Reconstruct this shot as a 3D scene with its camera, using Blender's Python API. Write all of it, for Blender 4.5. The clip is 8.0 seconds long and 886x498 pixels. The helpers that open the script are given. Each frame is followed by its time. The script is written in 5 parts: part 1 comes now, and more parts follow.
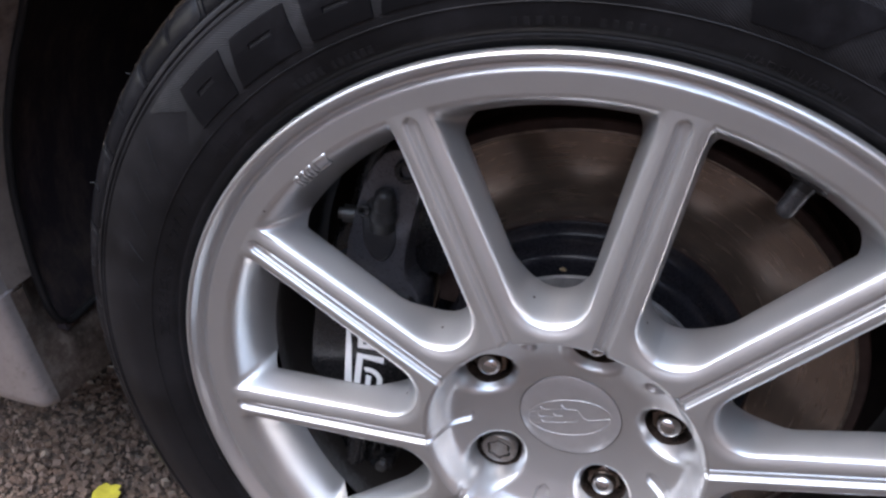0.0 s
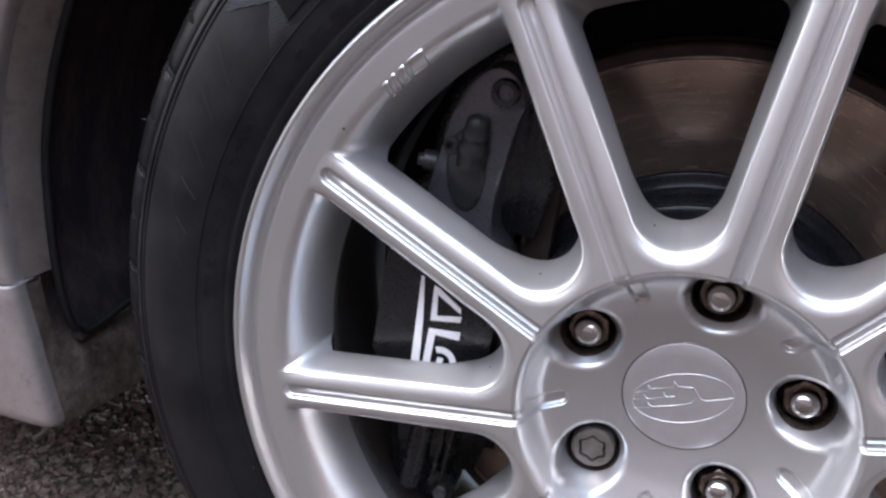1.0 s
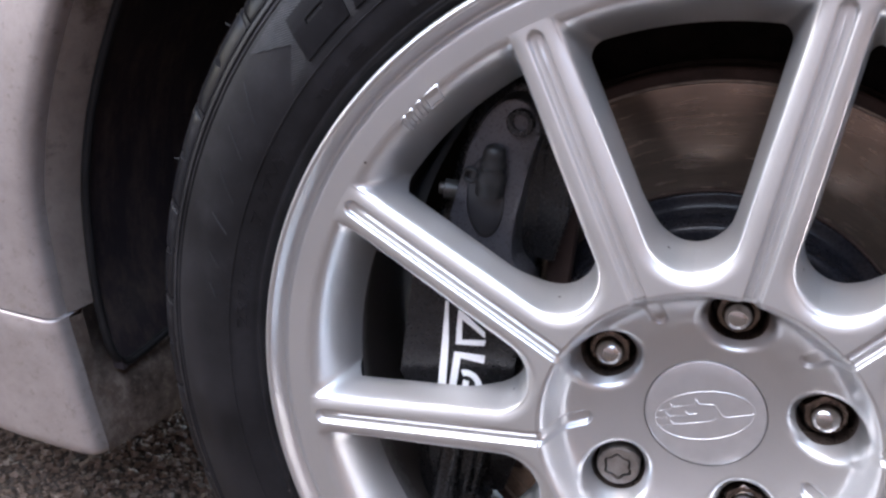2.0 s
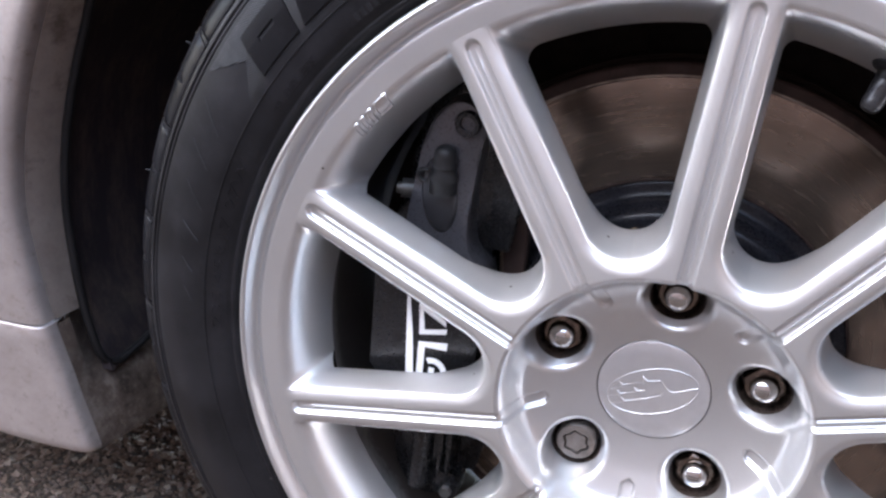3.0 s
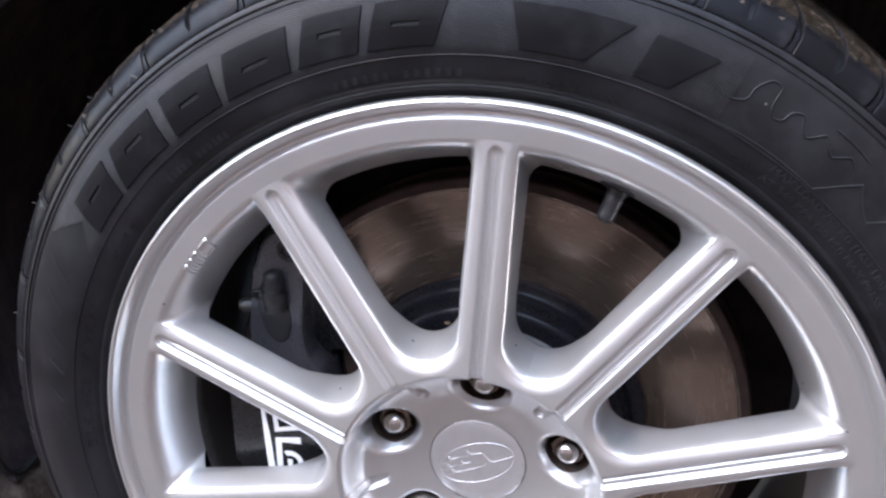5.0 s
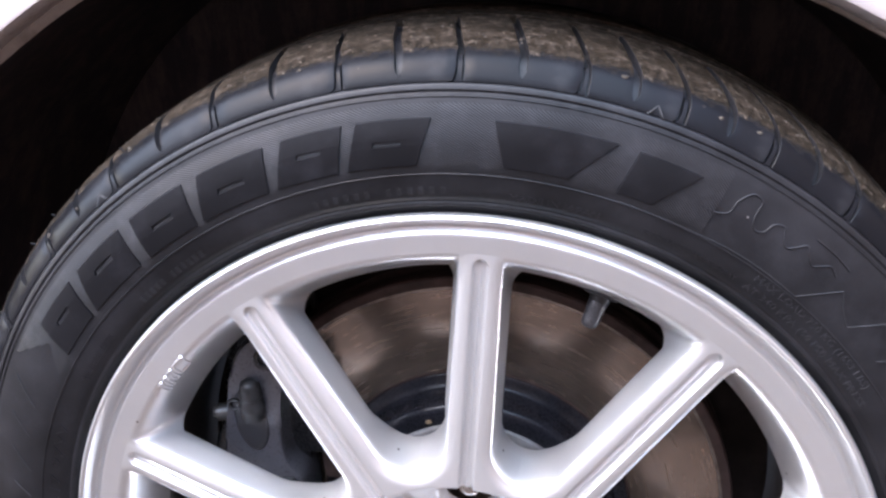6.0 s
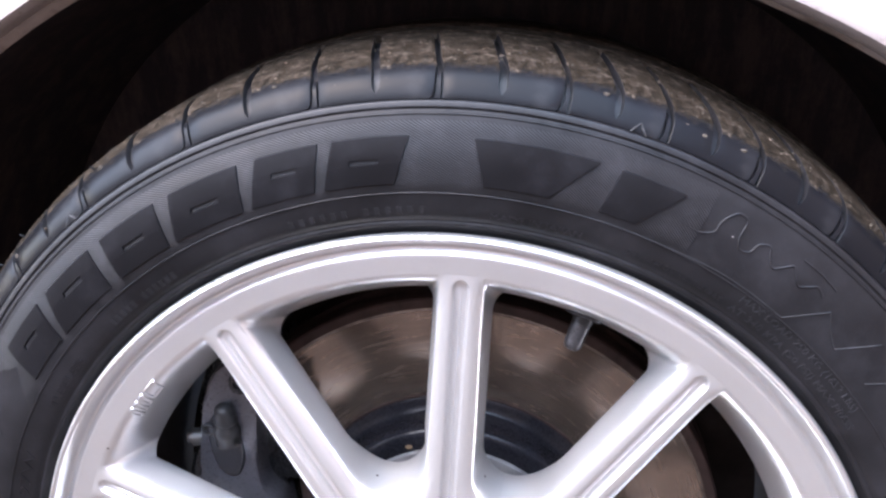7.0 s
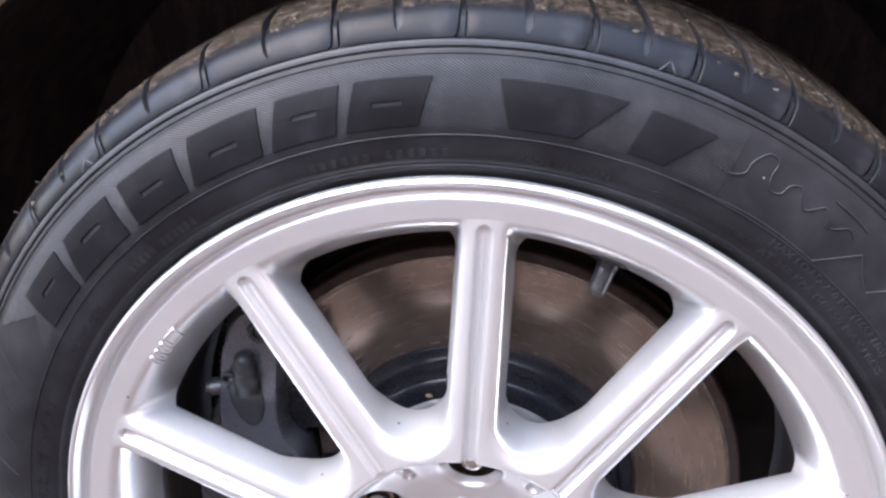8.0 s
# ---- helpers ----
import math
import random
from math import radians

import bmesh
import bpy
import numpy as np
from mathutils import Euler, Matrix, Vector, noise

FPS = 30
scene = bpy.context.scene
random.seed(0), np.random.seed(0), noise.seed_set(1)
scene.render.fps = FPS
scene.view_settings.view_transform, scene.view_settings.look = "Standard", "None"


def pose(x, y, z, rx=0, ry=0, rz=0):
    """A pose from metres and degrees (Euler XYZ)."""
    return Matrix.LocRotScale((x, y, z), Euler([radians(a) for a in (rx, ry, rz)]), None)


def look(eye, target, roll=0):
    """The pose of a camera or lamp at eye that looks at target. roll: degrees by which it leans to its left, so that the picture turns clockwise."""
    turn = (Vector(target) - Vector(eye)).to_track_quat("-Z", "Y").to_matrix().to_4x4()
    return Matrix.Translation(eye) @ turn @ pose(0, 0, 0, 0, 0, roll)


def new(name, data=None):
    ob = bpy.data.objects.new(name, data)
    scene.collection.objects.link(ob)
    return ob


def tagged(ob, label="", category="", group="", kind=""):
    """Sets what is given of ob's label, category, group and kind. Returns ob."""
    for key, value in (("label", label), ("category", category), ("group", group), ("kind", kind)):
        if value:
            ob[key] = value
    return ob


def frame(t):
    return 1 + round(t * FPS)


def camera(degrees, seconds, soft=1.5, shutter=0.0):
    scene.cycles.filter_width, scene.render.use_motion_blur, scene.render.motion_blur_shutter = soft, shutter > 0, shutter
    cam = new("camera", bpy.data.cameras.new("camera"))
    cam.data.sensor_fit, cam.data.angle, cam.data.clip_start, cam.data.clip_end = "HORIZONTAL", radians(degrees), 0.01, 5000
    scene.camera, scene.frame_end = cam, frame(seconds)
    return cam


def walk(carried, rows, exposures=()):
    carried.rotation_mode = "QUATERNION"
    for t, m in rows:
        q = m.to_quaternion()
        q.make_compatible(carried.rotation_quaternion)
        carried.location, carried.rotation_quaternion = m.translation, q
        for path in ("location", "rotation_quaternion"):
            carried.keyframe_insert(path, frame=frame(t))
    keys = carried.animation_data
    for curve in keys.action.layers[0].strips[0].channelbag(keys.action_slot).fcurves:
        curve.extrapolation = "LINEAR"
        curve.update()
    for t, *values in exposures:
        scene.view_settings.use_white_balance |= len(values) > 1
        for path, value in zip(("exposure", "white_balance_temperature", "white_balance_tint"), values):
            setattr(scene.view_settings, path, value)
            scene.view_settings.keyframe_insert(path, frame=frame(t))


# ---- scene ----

cam = camera(51.55, 8.0, soft=2.5)
ROWS = [
    (0, pose(-0.0192, -0.3777, 0.6953, 53.54, -8.34, 16.59)),
    (0.1, pose(-0.0341, -0.3650, 0.6640, 53.82, -8.44, 16.05)),
    (0.2, pose(-0.0514, -0.3602, 0.6146, 55.26, -8.93, 15.25)),
    (0.3, pose(-0.0514, -0.3588, 0.5912, 56.29, -8.84, 15.66)),
    (0.5, pose(-0.0539, -0.3636, 0.5601, 58.74, -9.34, 16.09)),
    (1, pose(-0.0434, -0.3963, 0.5410, 65.58, -10.24, 17.00)),
    (1.5, pose(-0.0362, -0.4015, 0.5488, 66.24, -9.24, 17.89)),
    (2.8, pose(-0.0178, -0.4166, 0.5645, 65.94, -5.67, 18.16)),
    (3, pose(-0.0070, -0.4206, 0.5741, 65.33, -5.51, 17.52)),
    (3.5, pose(0.0459, -0.4410, 0.6023, 64.83, -5.43, 15.29)),
    (4, pose(0.0719, -0.4573, 0.6309, 64.68, -4.36, 12.75)),
    (4.2, pose(0.0789, -0.4533, 0.6409, 64.46, -3.44, 13.00)),
    (5.3, pose(0.0674, -0.4386, 0.6693, 66.77, -0.06, 11.21)),
    (5.5, pose(0.0577, -0.4371, 0.6784, 67.07, -0.04, 9.88)),
    (6, pose(0.0450, -0.4220, 0.7031, 67.34, -0.32, 7.83)),
    (6.5, pose(0.0452, -0.4151, 0.7060, 68.46, -0.52, 7.39)),
    (7, pose(0.0470, -0.4110, 0.6996, 68.53, -0.56, 6.99)),
    (7.5, pose(0.0444, -0.4104, 0.6930, 67.62, -0.71, 6.58)),
    (8, pose(0.0374, -0.4089, 0.6886, 66.19, -0.29, 7.16)),
]
walk(cam, ROWS, exposures=[(0.0, 2.74, 7100, 18), (0.8, 2.96, 7100, 18), (1.5, 3.20, 7090, 18), (3.0, 3.52, 7080, 18), (4.0, 3.49, 7050, 17.5), (5.5, 3.77, 7040, 18), (6.3, 4.35, 7020, 19.5), (8.0, 4.39, 7020, 19.5)])

# ---- light: a bright overcast sky ----
world = bpy.data.worlds.new("overcast_sky")
scene.world = world
world.use_nodes = True
wt = world.node_tree
sky = wt.nodes.new("ShaderNodeTexSky")
sky.sky_type = "NISHITA"
sky.sun_disc = False
sky.sun_elevation = radians(58)
sky.sun_rotation = radians(242)
sky.air_density = 1.0
sky.dust_density = 1.3
wt.links.new(sky.outputs[0], wt.nodes["Background"].inputs[0])
wt.nodes["Background"].inputs[1].default_value = 0.15
sun = new("sun", bpy.data.lights.new("sun", "SUN"))
sun.data.energy = 0.66
sun.data.angle = radians(95)
sun.data.color = (0.58, 0.86, 1.0)
sun.matrix_world = look((-2.0, -1.5, 5.0), (0, 0, 0))

# ---- materials ----


class Nodes:
    """A small helper round one node material."""

    def __init__(self, name):
        self.mat = bpy.data.materials.new(name)
        self.mat.use_nodes = True
        self.tree = self.mat.node_tree
        self.bsdf = self.tree.nodes["Principled BSDF"]

    def add(self, kind, **values):
        n = self.tree.nodes.new(kind)
        for k, v in values.items():
            n.inputs[k].default_value = v
        return n

    def link(self, a, b):
        self.tree.links.new(a, b)

    def coords(self, uv=False):
        return self.add("ShaderNodeTexCoord").outputs["UV" if uv else "Object"]

    def noise(self, scale, detail=6.0, rough=0.6, vec=None):
        n = self.add("ShaderNodeTexNoise", Scale=scale, Detail=detail, Roughness=rough)
        self.link(vec or self.coords(), n.inputs["Vector"])
        return n.outputs["Fac"]

    def ramp(self, fac, stops):
        n = self.add("ShaderNodeValToRGB")
        self.link(fac, n.inputs[0])
        el = n.color_ramp.elements
        while len(el) < len(stops):
            el.new(0.5)
        for e, (p, c) in zip(el, stops):
            e.position = p
            e.color = (c, c, c, 1) if isinstance(c, (int, float)) else (*c, 1)
        return n.outputs[0]

    def mix(self, fac, a, b):
        n = self.add("ShaderNodeMix")
        n.data_type = "RGBA"
        for sock, v in ((n.inputs[0], fac), (n.inputs[6], a), (n.inputs[7], b)):
            if isinstance(v, (tuple, float, int)):
                sock.default_value = v if isinstance(v, (float, int)) else (*v, 1)
            else:
                self.link(v, sock)
        return n.outputs[2]

    def math(self, op, a, b=0.0):
        n = self.add("ShaderNodeMath")
        n.operation = op
        for sock, v in zip(n.inputs, (a, b)):
            if isinstance(v, (float, int)):
                sock.default_value = v
            else:
                self.link(v, sock)
        return n.outputs[0]

    def bump(self, height, strength, distance):
        n = self.add("ShaderNodeBump", Strength=strength, Distance=distance)
        self.link(height, n.inputs["Height"])
        self.link(n.outputs[0], self.bsdf.inputs["Normal"])
        return n

    def set(self, **values):
        names = {"color": "Base Color", "rough": "Roughness", "metal": "Metallic", "coat": "Coat Weight",
                 "coat_rough": "Coat Roughness", "spec": "Specular IOR Level", "sheen": "Sheen Weight"}
        for k, v in values.items():
            sock = self.bsdf.inputs[names[k]]
            if isinstance(v, (float, int)):
                sock.default_value = v
            elif isinstance(v, tuple):
                sock.default_value = (*v, 1)
            else:
                self.link(v, sock)
        return self


def silver_paint():
    m = Nodes("silver_wheel_paint")
    fine = m.noise(2600, 2, 0.6)
    broad = m.noise(22, 5, 0.6)
    tone = m.math("ADD", m.math("MULTIPLY", fine, 0.16), m.math("MULTIPLY", broad, 0.12))
    paint = m.ramp(tone, [(0.05, (0.53, 0.53, 0.53)), (0.24, (0.64, 0.64, 0.64))])
    dots = m.add("ShaderNodeTexVoronoi", Scale=95.0)
    m.link(m.coords(), dots.inputs["Vector"])
    chosen = m.add("ShaderNodeSeparateColor")
    m.link(dots.outputs["Color"], chosen.inputs[0])
    speck = m.math("MULTIPLY", m.ramp(dots.outputs["Distance"], [(0.06, 1.0), (0.10, 0.0)]), m.ramp(chosen.outputs[0], [(0.955, 0.0), (0.965, 1.0)]))
    m.set(color=m.mix(speck, paint, (0.06, 0.045, 0.035)),
          rough=m.ramp(broad, [(0.3, 0.305), (0.7, 0.355)]), metal=0.85, coat=0.12, coat_rough=0.08)
    m.bump(fine, 0.05, 0.0002)
    return m.mat


def rubber(name, base, rough, dust=0.5, ribs=False, mud=False, spec=0.22):
    m = Nodes(name)
    broad = m.noise(16, 6, 0.65)
    fine = m.noise(900, 3, 0.6)
    tone = m.ramp(broad, [(0.35, tuple(c * 0.8 for c in base)), (0.7, tuple(c * (1 + dust) for c in base))])
    r = m.ramp(broad, [(0.3, rough * 0.88), (0.7, rough * 1.17)])
    height = m.math("MULTIPLY", fine, 0.3)
    if not mud:
        dots = m.add("ShaderNodeTexVoronoi", Scale=75.0)
        m.link(m.coords(), dots.inputs["Vector"])
        chosen = m.add("ShaderNodeSeparateColor")
        m.link(dots.outputs["Color"], chosen.inputs[0])
        speck = m.math("MULTIPLY", m.ramp(dots.outputs["Distance"], [(0.03, 1.0), (0.055, 0.0)]), m.ramp(chosen.outputs[0], [(0.90, 0.0), (0.91, 1.0)]))
        smear = m.ramp(m.noise(38, 9, 0.74), [(0.50, 0.0), (0.74, 0.45)])
        tone = m.mix(smear, tone, tuple(c * 4.5 for c in base))
        tone = m.mix(speck, tone, (0.16, 0.15, 0.14))
    if ribs:
        wave = m.add("ShaderNodeTexWave", Scale=1.0, Distortion=0.0)
        wave.wave_type, wave.bands_direction = "BANDS", "DIAGONAL"
        turn = m.add("ShaderNodeMapping")
        turn.inputs["Scale"].default_value = (-300, 520, 0)
        m.link(m.coords(True), turn.inputs["Vector"])
        m.link(turn.outputs[0], wave.inputs["Vector"])
        height = m.math("ADD", height, m.math("MULTIPLY", wave.outputs["Fac"], 0.8))
    if mud:
        place = m.add("ShaderNodeSeparateXYZ")
        m.link(m.coords(), place.inputs[0])
        inward = m.math("MULTIPLY", m.math("SUBTRACT", place.outputs[1], 0.0158), 34.0)
        clumps = m.noise(70, 10, 0.8)
        grit = m.noise(210, 5, 0.72)
        both = m.math("ADD", m.math("MULTIPLY", clumps, 0.6), m.math("MULTIPLY", grit, 0.5))
        amount = m.math("ADD", m.math("MINIMUM", m.math("MAXIMUM", inward, -1.0), 0.16), m.math("SUBTRACT", both, 0.52))
        cover = m.ramp(amount, [(0.0, 0.0), (0.13, 1.0)])
        soil = m.ramp(m.math("ADD", m.math("MULTIPLY", grit, 0.7), m.math("MULTIPLY", clumps, 0.3)), [(0.38, (0.006, 0.0046, 0.0036)), (0.47, (0.013, 0.0098, 0.007)), (0.53, (0.024, 0.0180, 0.0138)), (0.59, (0.042, 0.033, 0.026)), (0.69, (0.13, 0.108, 0.086))])
        scuff = m.ramp(m.noise(48, 9, 0.75), [(0.52, 0.0), (0.72, 0.25)])
        tone = m.mix(scuff, tone, (0.034, 0.033, 0.034))
        tone = m.mix(cover, tone, soil)
        r = m.mix(cover, r, (0.72, 0.72, 0.72))
        height = m.math("ADD", height, m.math("MULTIPLY", cover, m.math("MULTIPLY", grit, 6.0)))
    m.set(color=tone, rough=r, spec=m.math("SUBTRACT", spec, m.math("MULTIPLY", cover, spec * 0.85)) if mud else spec)
    m.bump(height, 0.6, 0.0004)
    return m.mat


def brushed(name, dark, light, rough, metal):
    """Worn metal with fine circular scoring and short streaks that follow the turning."""
    m = Nodes(name)
    place = m.add("ShaderNodeSeparateXYZ")
    m.link(m.coords(), place.inputs[0])
    radius = m.math("SQRT", m.math("ADD", m.math("POWER", place.outputs[0], 2.0), m.math("POWER", place.outputs[2], 2.0)))
    angle = m.math("ARCTAN2", place.outputs[2], place.outputs[0])
    rings = m.add("ShaderNodeTexNoise", Scale=900.0, Detail=4.0)
    rings.noise_dimensions = "1D"
    m.link(radius, rings.inputs["W"])
    where = m.add("ShaderNodeCombineXYZ")
    m.link(m.math("MULTIPLY", radius, 420.0), where.inputs[0])
    m.link(m.math("MULTIPLY", angle, 5.0), where.inputs[1])
    streaks = m.noise(1.0, 6, 0.62, where.outputs[0])
    patches = m.noise(26, 5, 0.6)
    both = m.math("ADD", m.math("MULTIPLY", rings.outputs["Fac"], 0.15), m.math("ADD", m.math("MULTIPLY", streaks, 0.27), m.math("MULTIPLY", patches, 0.58)))
    m.set(color=m.ramp(both, [(0.36, dark), (0.64, light)]), rough=m.ramp(streaks, [(0.3, rough * 0.9), (0.7, rough * 1.35)]), metal=metal)
    m.bump(m.math("ADD", m.math("MULTIPLY", rings.outputs["Fac"], 0.5), streaks), 0.022, 0.0002)
    return m.mat


def plain(name, base, rough, metal=0.0, vary=0.25, scale=40, fine=700, bump=0.2, coat=0.0, spec=0.5):
    m = Nodes(name)
    broad = m.noise(scale, 6, 0.65)
    grain = m.noise(fine, 3, 0.6)
    m.set(color=m.ramp(broad, [(0.3, tuple(c * (1 - vary) for c in base)), (0.7, tuple(min(1, c * (1 + vary)) for c in base))]),
          rough=m.ramp(grain, [(0.3, max(0.03, rough - 0.05)), (0.7, rough + 0.05)]), metal=metal, coat=coat, coat_rough=0.05, spec=spec)
    m.bump(grain, bump, 0.0003)
    return m.mat


def dirty_paint():
    m = Nodes("silver_body_paint")
    flake = m.noise(3000, 2, 0.6)
    film = m.noise(28, 8, 0.7)
    paint = m.ramp(flake, [(0.3, (0.33, 0.288, 0.275)), (0.7, (0.38, 0.335, 0.322))])
    spatter = m.ramp(m.noise(150, 7, 0.75), [(0.56, 0.0), (0.72, 0.55)])
    m.set(color=m.mix(spatter, m.mix(m.ramp(film, [(0.42, 0.0), (0.72, 0.45)]), paint, (0.17, 0.135, 0.12)), (0.10, 0.075, 0.06)),
          rough=m.ramp(film, [(0.35, 0.36), (0.75, 0.52)]), metal=0.55, coat=0.45, coat_rough=0.12)
    return m.mat


def grimy_flange():
    m = Nodes("grimy_arch_flange")
    film = m.noise(24, 8, 0.72)
    specks = m.noise(260, 4, 0.6)
    base = m.ramp(film, [(0.34, (0.115, 0.090, 0.077)), (0.52, (0.160, 0.130, 0.113)), (0.66, (0.060, 0.044, 0.034))])
    m.set(color=m.mix(m.ramp(specks, [(0.66, 0.0), (0.74, 0.7)]), base, (0.10, 0.08, 0.06)), rough=0.62, metal=0.1)
    m.bump(specks, 0.3, 0.0006)
    return m.mat


def muddy_metal():
    m = Nodes("mud_caked_sill_end")
    film = m.noise(30, 8, 0.75)
    grit = m.noise(220, 6, 0.7)
    m.set(color=m.mix(m.ramp(grit, [(0.55, 0.0), (0.70, 0.6)]), m.ramp(film, [(0.36, (0.026, 0.018, 0.014)), (0.50, (0.062, 0.044, 0.035)), (0.64, (0.12, 0.098, 0.085))]), (0.13, 0.10, 0.08)), rough=0.85, spec=0.2)
    m.bump(grit, 0.5, 0.0008)
    return m.mat


def muddy_plastic():
    m = Nodes("mud_stained_plastic")
    stretch = m.add("ShaderNodeMapping")
    stretch.inputs["Scale"].default_value = (60, 46, 13)
    m.link(m.coords(), stretch.inputs["Vector"])
    streak = m.noise(1.0, 7, 0.7, stretch.outputs[0])
    grit = m.noise(180, 5, 0.7)
    cover = m.ramp(m.math("ADD", m.math("MULTIPLY", streak, 0.8), m.math("MULTIPLY", grit, 0.2)), [(0.46, 0.0), (0.62, 1.0)])
    m.set(color=m.mix(cover, (0.019, 0.0140, 0.0160), (0.052, 0.036, 0.032)), rough=0.7, spec=0.25)
    m.bump(grit, 0.4, 0.0006)
    return m.mat


def speckled_barrel():
    m = Nodes("dirty_dark_barrel")
    grit = m.noise(150, 6, 0.75)
    cover = m.ramp(grit, [(0.61, 0.0), (0.70, 1.0)])
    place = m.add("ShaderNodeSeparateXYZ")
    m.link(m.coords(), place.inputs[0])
    # mix by depth: silver grey at the front, dark brown farther in, edge broken
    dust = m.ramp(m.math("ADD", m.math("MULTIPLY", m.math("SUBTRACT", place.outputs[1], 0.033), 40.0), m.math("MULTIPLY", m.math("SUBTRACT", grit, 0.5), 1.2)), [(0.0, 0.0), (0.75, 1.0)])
    deep_brown = m.mix(cover, (0.048, 0.040, 0.036), (0.105, 0.092, 0.083))
    m.set(color=m.mix(dust, (0.27, 0.26, 0.255), deep_brown), rough=0.5, metal=m.math("MULTIPLY", m.math("SUBTRACT", 1.0, dust), 0.5), spec=0.3)
    m.bump(grit, 0.3, 0.0005)
    return m.mat


def asphalt():
    m = Nodes("coarse_asphalt")
    stones = m.add("ShaderNodeTexVoronoi", Scale=170.0)
    m.link(m.coords(), stones.inputs["Vector"])
    broad = m.noise(5, 6, 0.6)
    tone = m.mix(m.ramp(broad, [(0.3, 0.2), (0.7, 0.8)]), (0.070, 0.046, 0.033), (0.116, 0.078, 0.057))
    grey = m.ramp(stones.outputs["Distance"], [(0.05, 1.0), (0.6, 0.35)])
    n = m.add("ShaderNodeMix")
    n.data_type, n.blend_type = "RGBA", "MULTIPLY"
    n.inputs[0].default_value = 1.0
    m.link(tone, n.inputs[6]), m.link(grey, n.inputs[7])
    m.set(color=n.outputs[2], rough=0.85)
    m.bump(m.math("SUBTRACT", 1.0, stones.outputs["Distance"]), 0.9, 0.004)
    return m.mat


def stone_chips():
    m = Nodes("stone_chips")
    tint = m.add("ShaderNodeNewGeometry").outputs["Random Per Island"]
    grain = m.noise(500, 4, 0.6)
    m.set(color=m.mix(m.math("MULTIPLY", grain, 0.5), m.ramp(tint, [(0.0, (0.078, 0.048, 0.034)), (0.5, (0.117, 0.073, 0.051)), (0.9, (0.160, 0.104, 0.074)), (1.0, (0.23, 0.18, 0.145))]),
                      (0.038, 0.028, 0.024)), rough=0.62)
    m.bump(grain, 0.4, 0.0005)
    return m.mat


SILVER = silver_paint()
SIDEWALL = rubber("tyre_sidewall_rubber", (0.0060, 0.0058, 0.0065), 0.43, dust=1.3, spec=0.17)
BAND = rubber("ribbed_sidewall_rubber", (0.0084, 0.0082, 0.0091), 0.47, ribs=True, spec=0.18)
GLYPH = rubber("smooth_raised_rubber", (0.0044, 0.0043, 0.0050), 0.40, dust=0.3, spec=0.11)
# base lightened so raised marks read as if their edges caught light
MOULDED = rubber("lightened_moulded_rubber", (0.0098, 0.0098, 0.0108), 0.55)
TREAD = rubber("muddy_tread_rubber", (0.0044, 0.0044, 0.0053), 0.31, mud=True, spec=0.068)
DISC = brushed("worn_disc_steel", (0.148, 0.112, 0.090), (0.300, 0.230, 0.186), 0.22, 0.80)
WEARLIP = plain("polished_disc_lip", (0.20, 0.165, 0.14), 0.4, 0.9, 0.5, 90)
FLANGESTEEL = plain("grey_flange_steel", (0.36, 0.35, 0.35), 0.4, 0.8, 0.3, 80)
HAT = plain("black_disc_hat", (0.009, 0.009, 0.0115), 0.28, 0.0, 0.3, 60, spec=0.17, bump=0.05)
RUST = plain("rusty_steel_edge", (0.034, 0.021, 0.018), 0.75, 0.0, 0.4, 90, spec=0.15)
CALIPER = plain("dark_grey_caliper", (0.050, 0.049, 0.056), 0.30, 0.35, 0.2, 50, spec=0.5, bump=0.03, coat=0.3)
PODMAT = plain("worn_grey_boss", (0.020, 0.020, 0.023), 0.36, 0.2, 0.25, 60, bump=0.04)
CALIPER_BLACK = plain("black_caliper_lacquer", (0.010, 0.010, 0.011), 0.26, 0.0, 0.3, 50, spec=0.4, bump=0.03)
STEEL = plain("dull_zinc_steel", (0.34, 0.33, 0.32), 0.38, 0.9, 0.3, 120)
BRIGHTZINC = plain("bright_zinc", (0.66, 0.66, 0.67), 0.45, 0.6, 0.15, 160)
LOCKSTEEL = plain("dull_brown_steel", (0.30, 0.27, 0.25), 0.34, 0.85, 0.3, 160)
CHROME = plain("satin_nut_dome", (0.50, 0.49, 0.48), 0.13, 1.0, 0.12, 120, bump=0.02)
# brown dust, with the bore's shade also put into the colour
DUST_SHADE = plain("dust_and_shade_bore", (0.085, 0.062, 0.052), 0.30, 0.6, 0.5, 160)
NUTHEX = plain("rusty_nut_steel", (0.16, 0.125, 0.105), 0.20, 0.95, 0.5, 220)
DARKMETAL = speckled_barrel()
MUDLINER = muddy_plastic()
MUDSILL = muddy_metal()
SHIELD = plain("dusty_brown_shield", (0.018, 0.014, 0.0125), 0.85, 0.0, 0.4, 60, spec=0.06)
# dirt on the pocket floor, coloured darker to stand for the shade there
POCKET = plain("dirty_shaded_pocket", (0.040, 0.030, 0.025), 0.5, 0.3, 0.3, 60)
FITTING = plain("grey_fitting_steel", (0.085, 0.082, 0.078), 0.4, 0.5, 0.4, 150)
WHITE = plain("white_caliper_print", (0.80, 0.81, 0.82), 0.45, 0.0, 0.05, 40)
CAP = plain("silver_cap_paint", (0.56, 0.55, 0.55), 0.40, 0.75, 0.06, 90, bump=0.03, coat=0.3)
LINER = plain("black_arch_plastic", (0.008, 0.0072, 0.0075), 0.6, 0.0, 0.4, 30, spec=0.2)
RUBBERCAP = plain("black_rubber_cap", (0.012, 0.012, 0.013), 0.45, 0.0, 0.3, 90, spec=0.3)
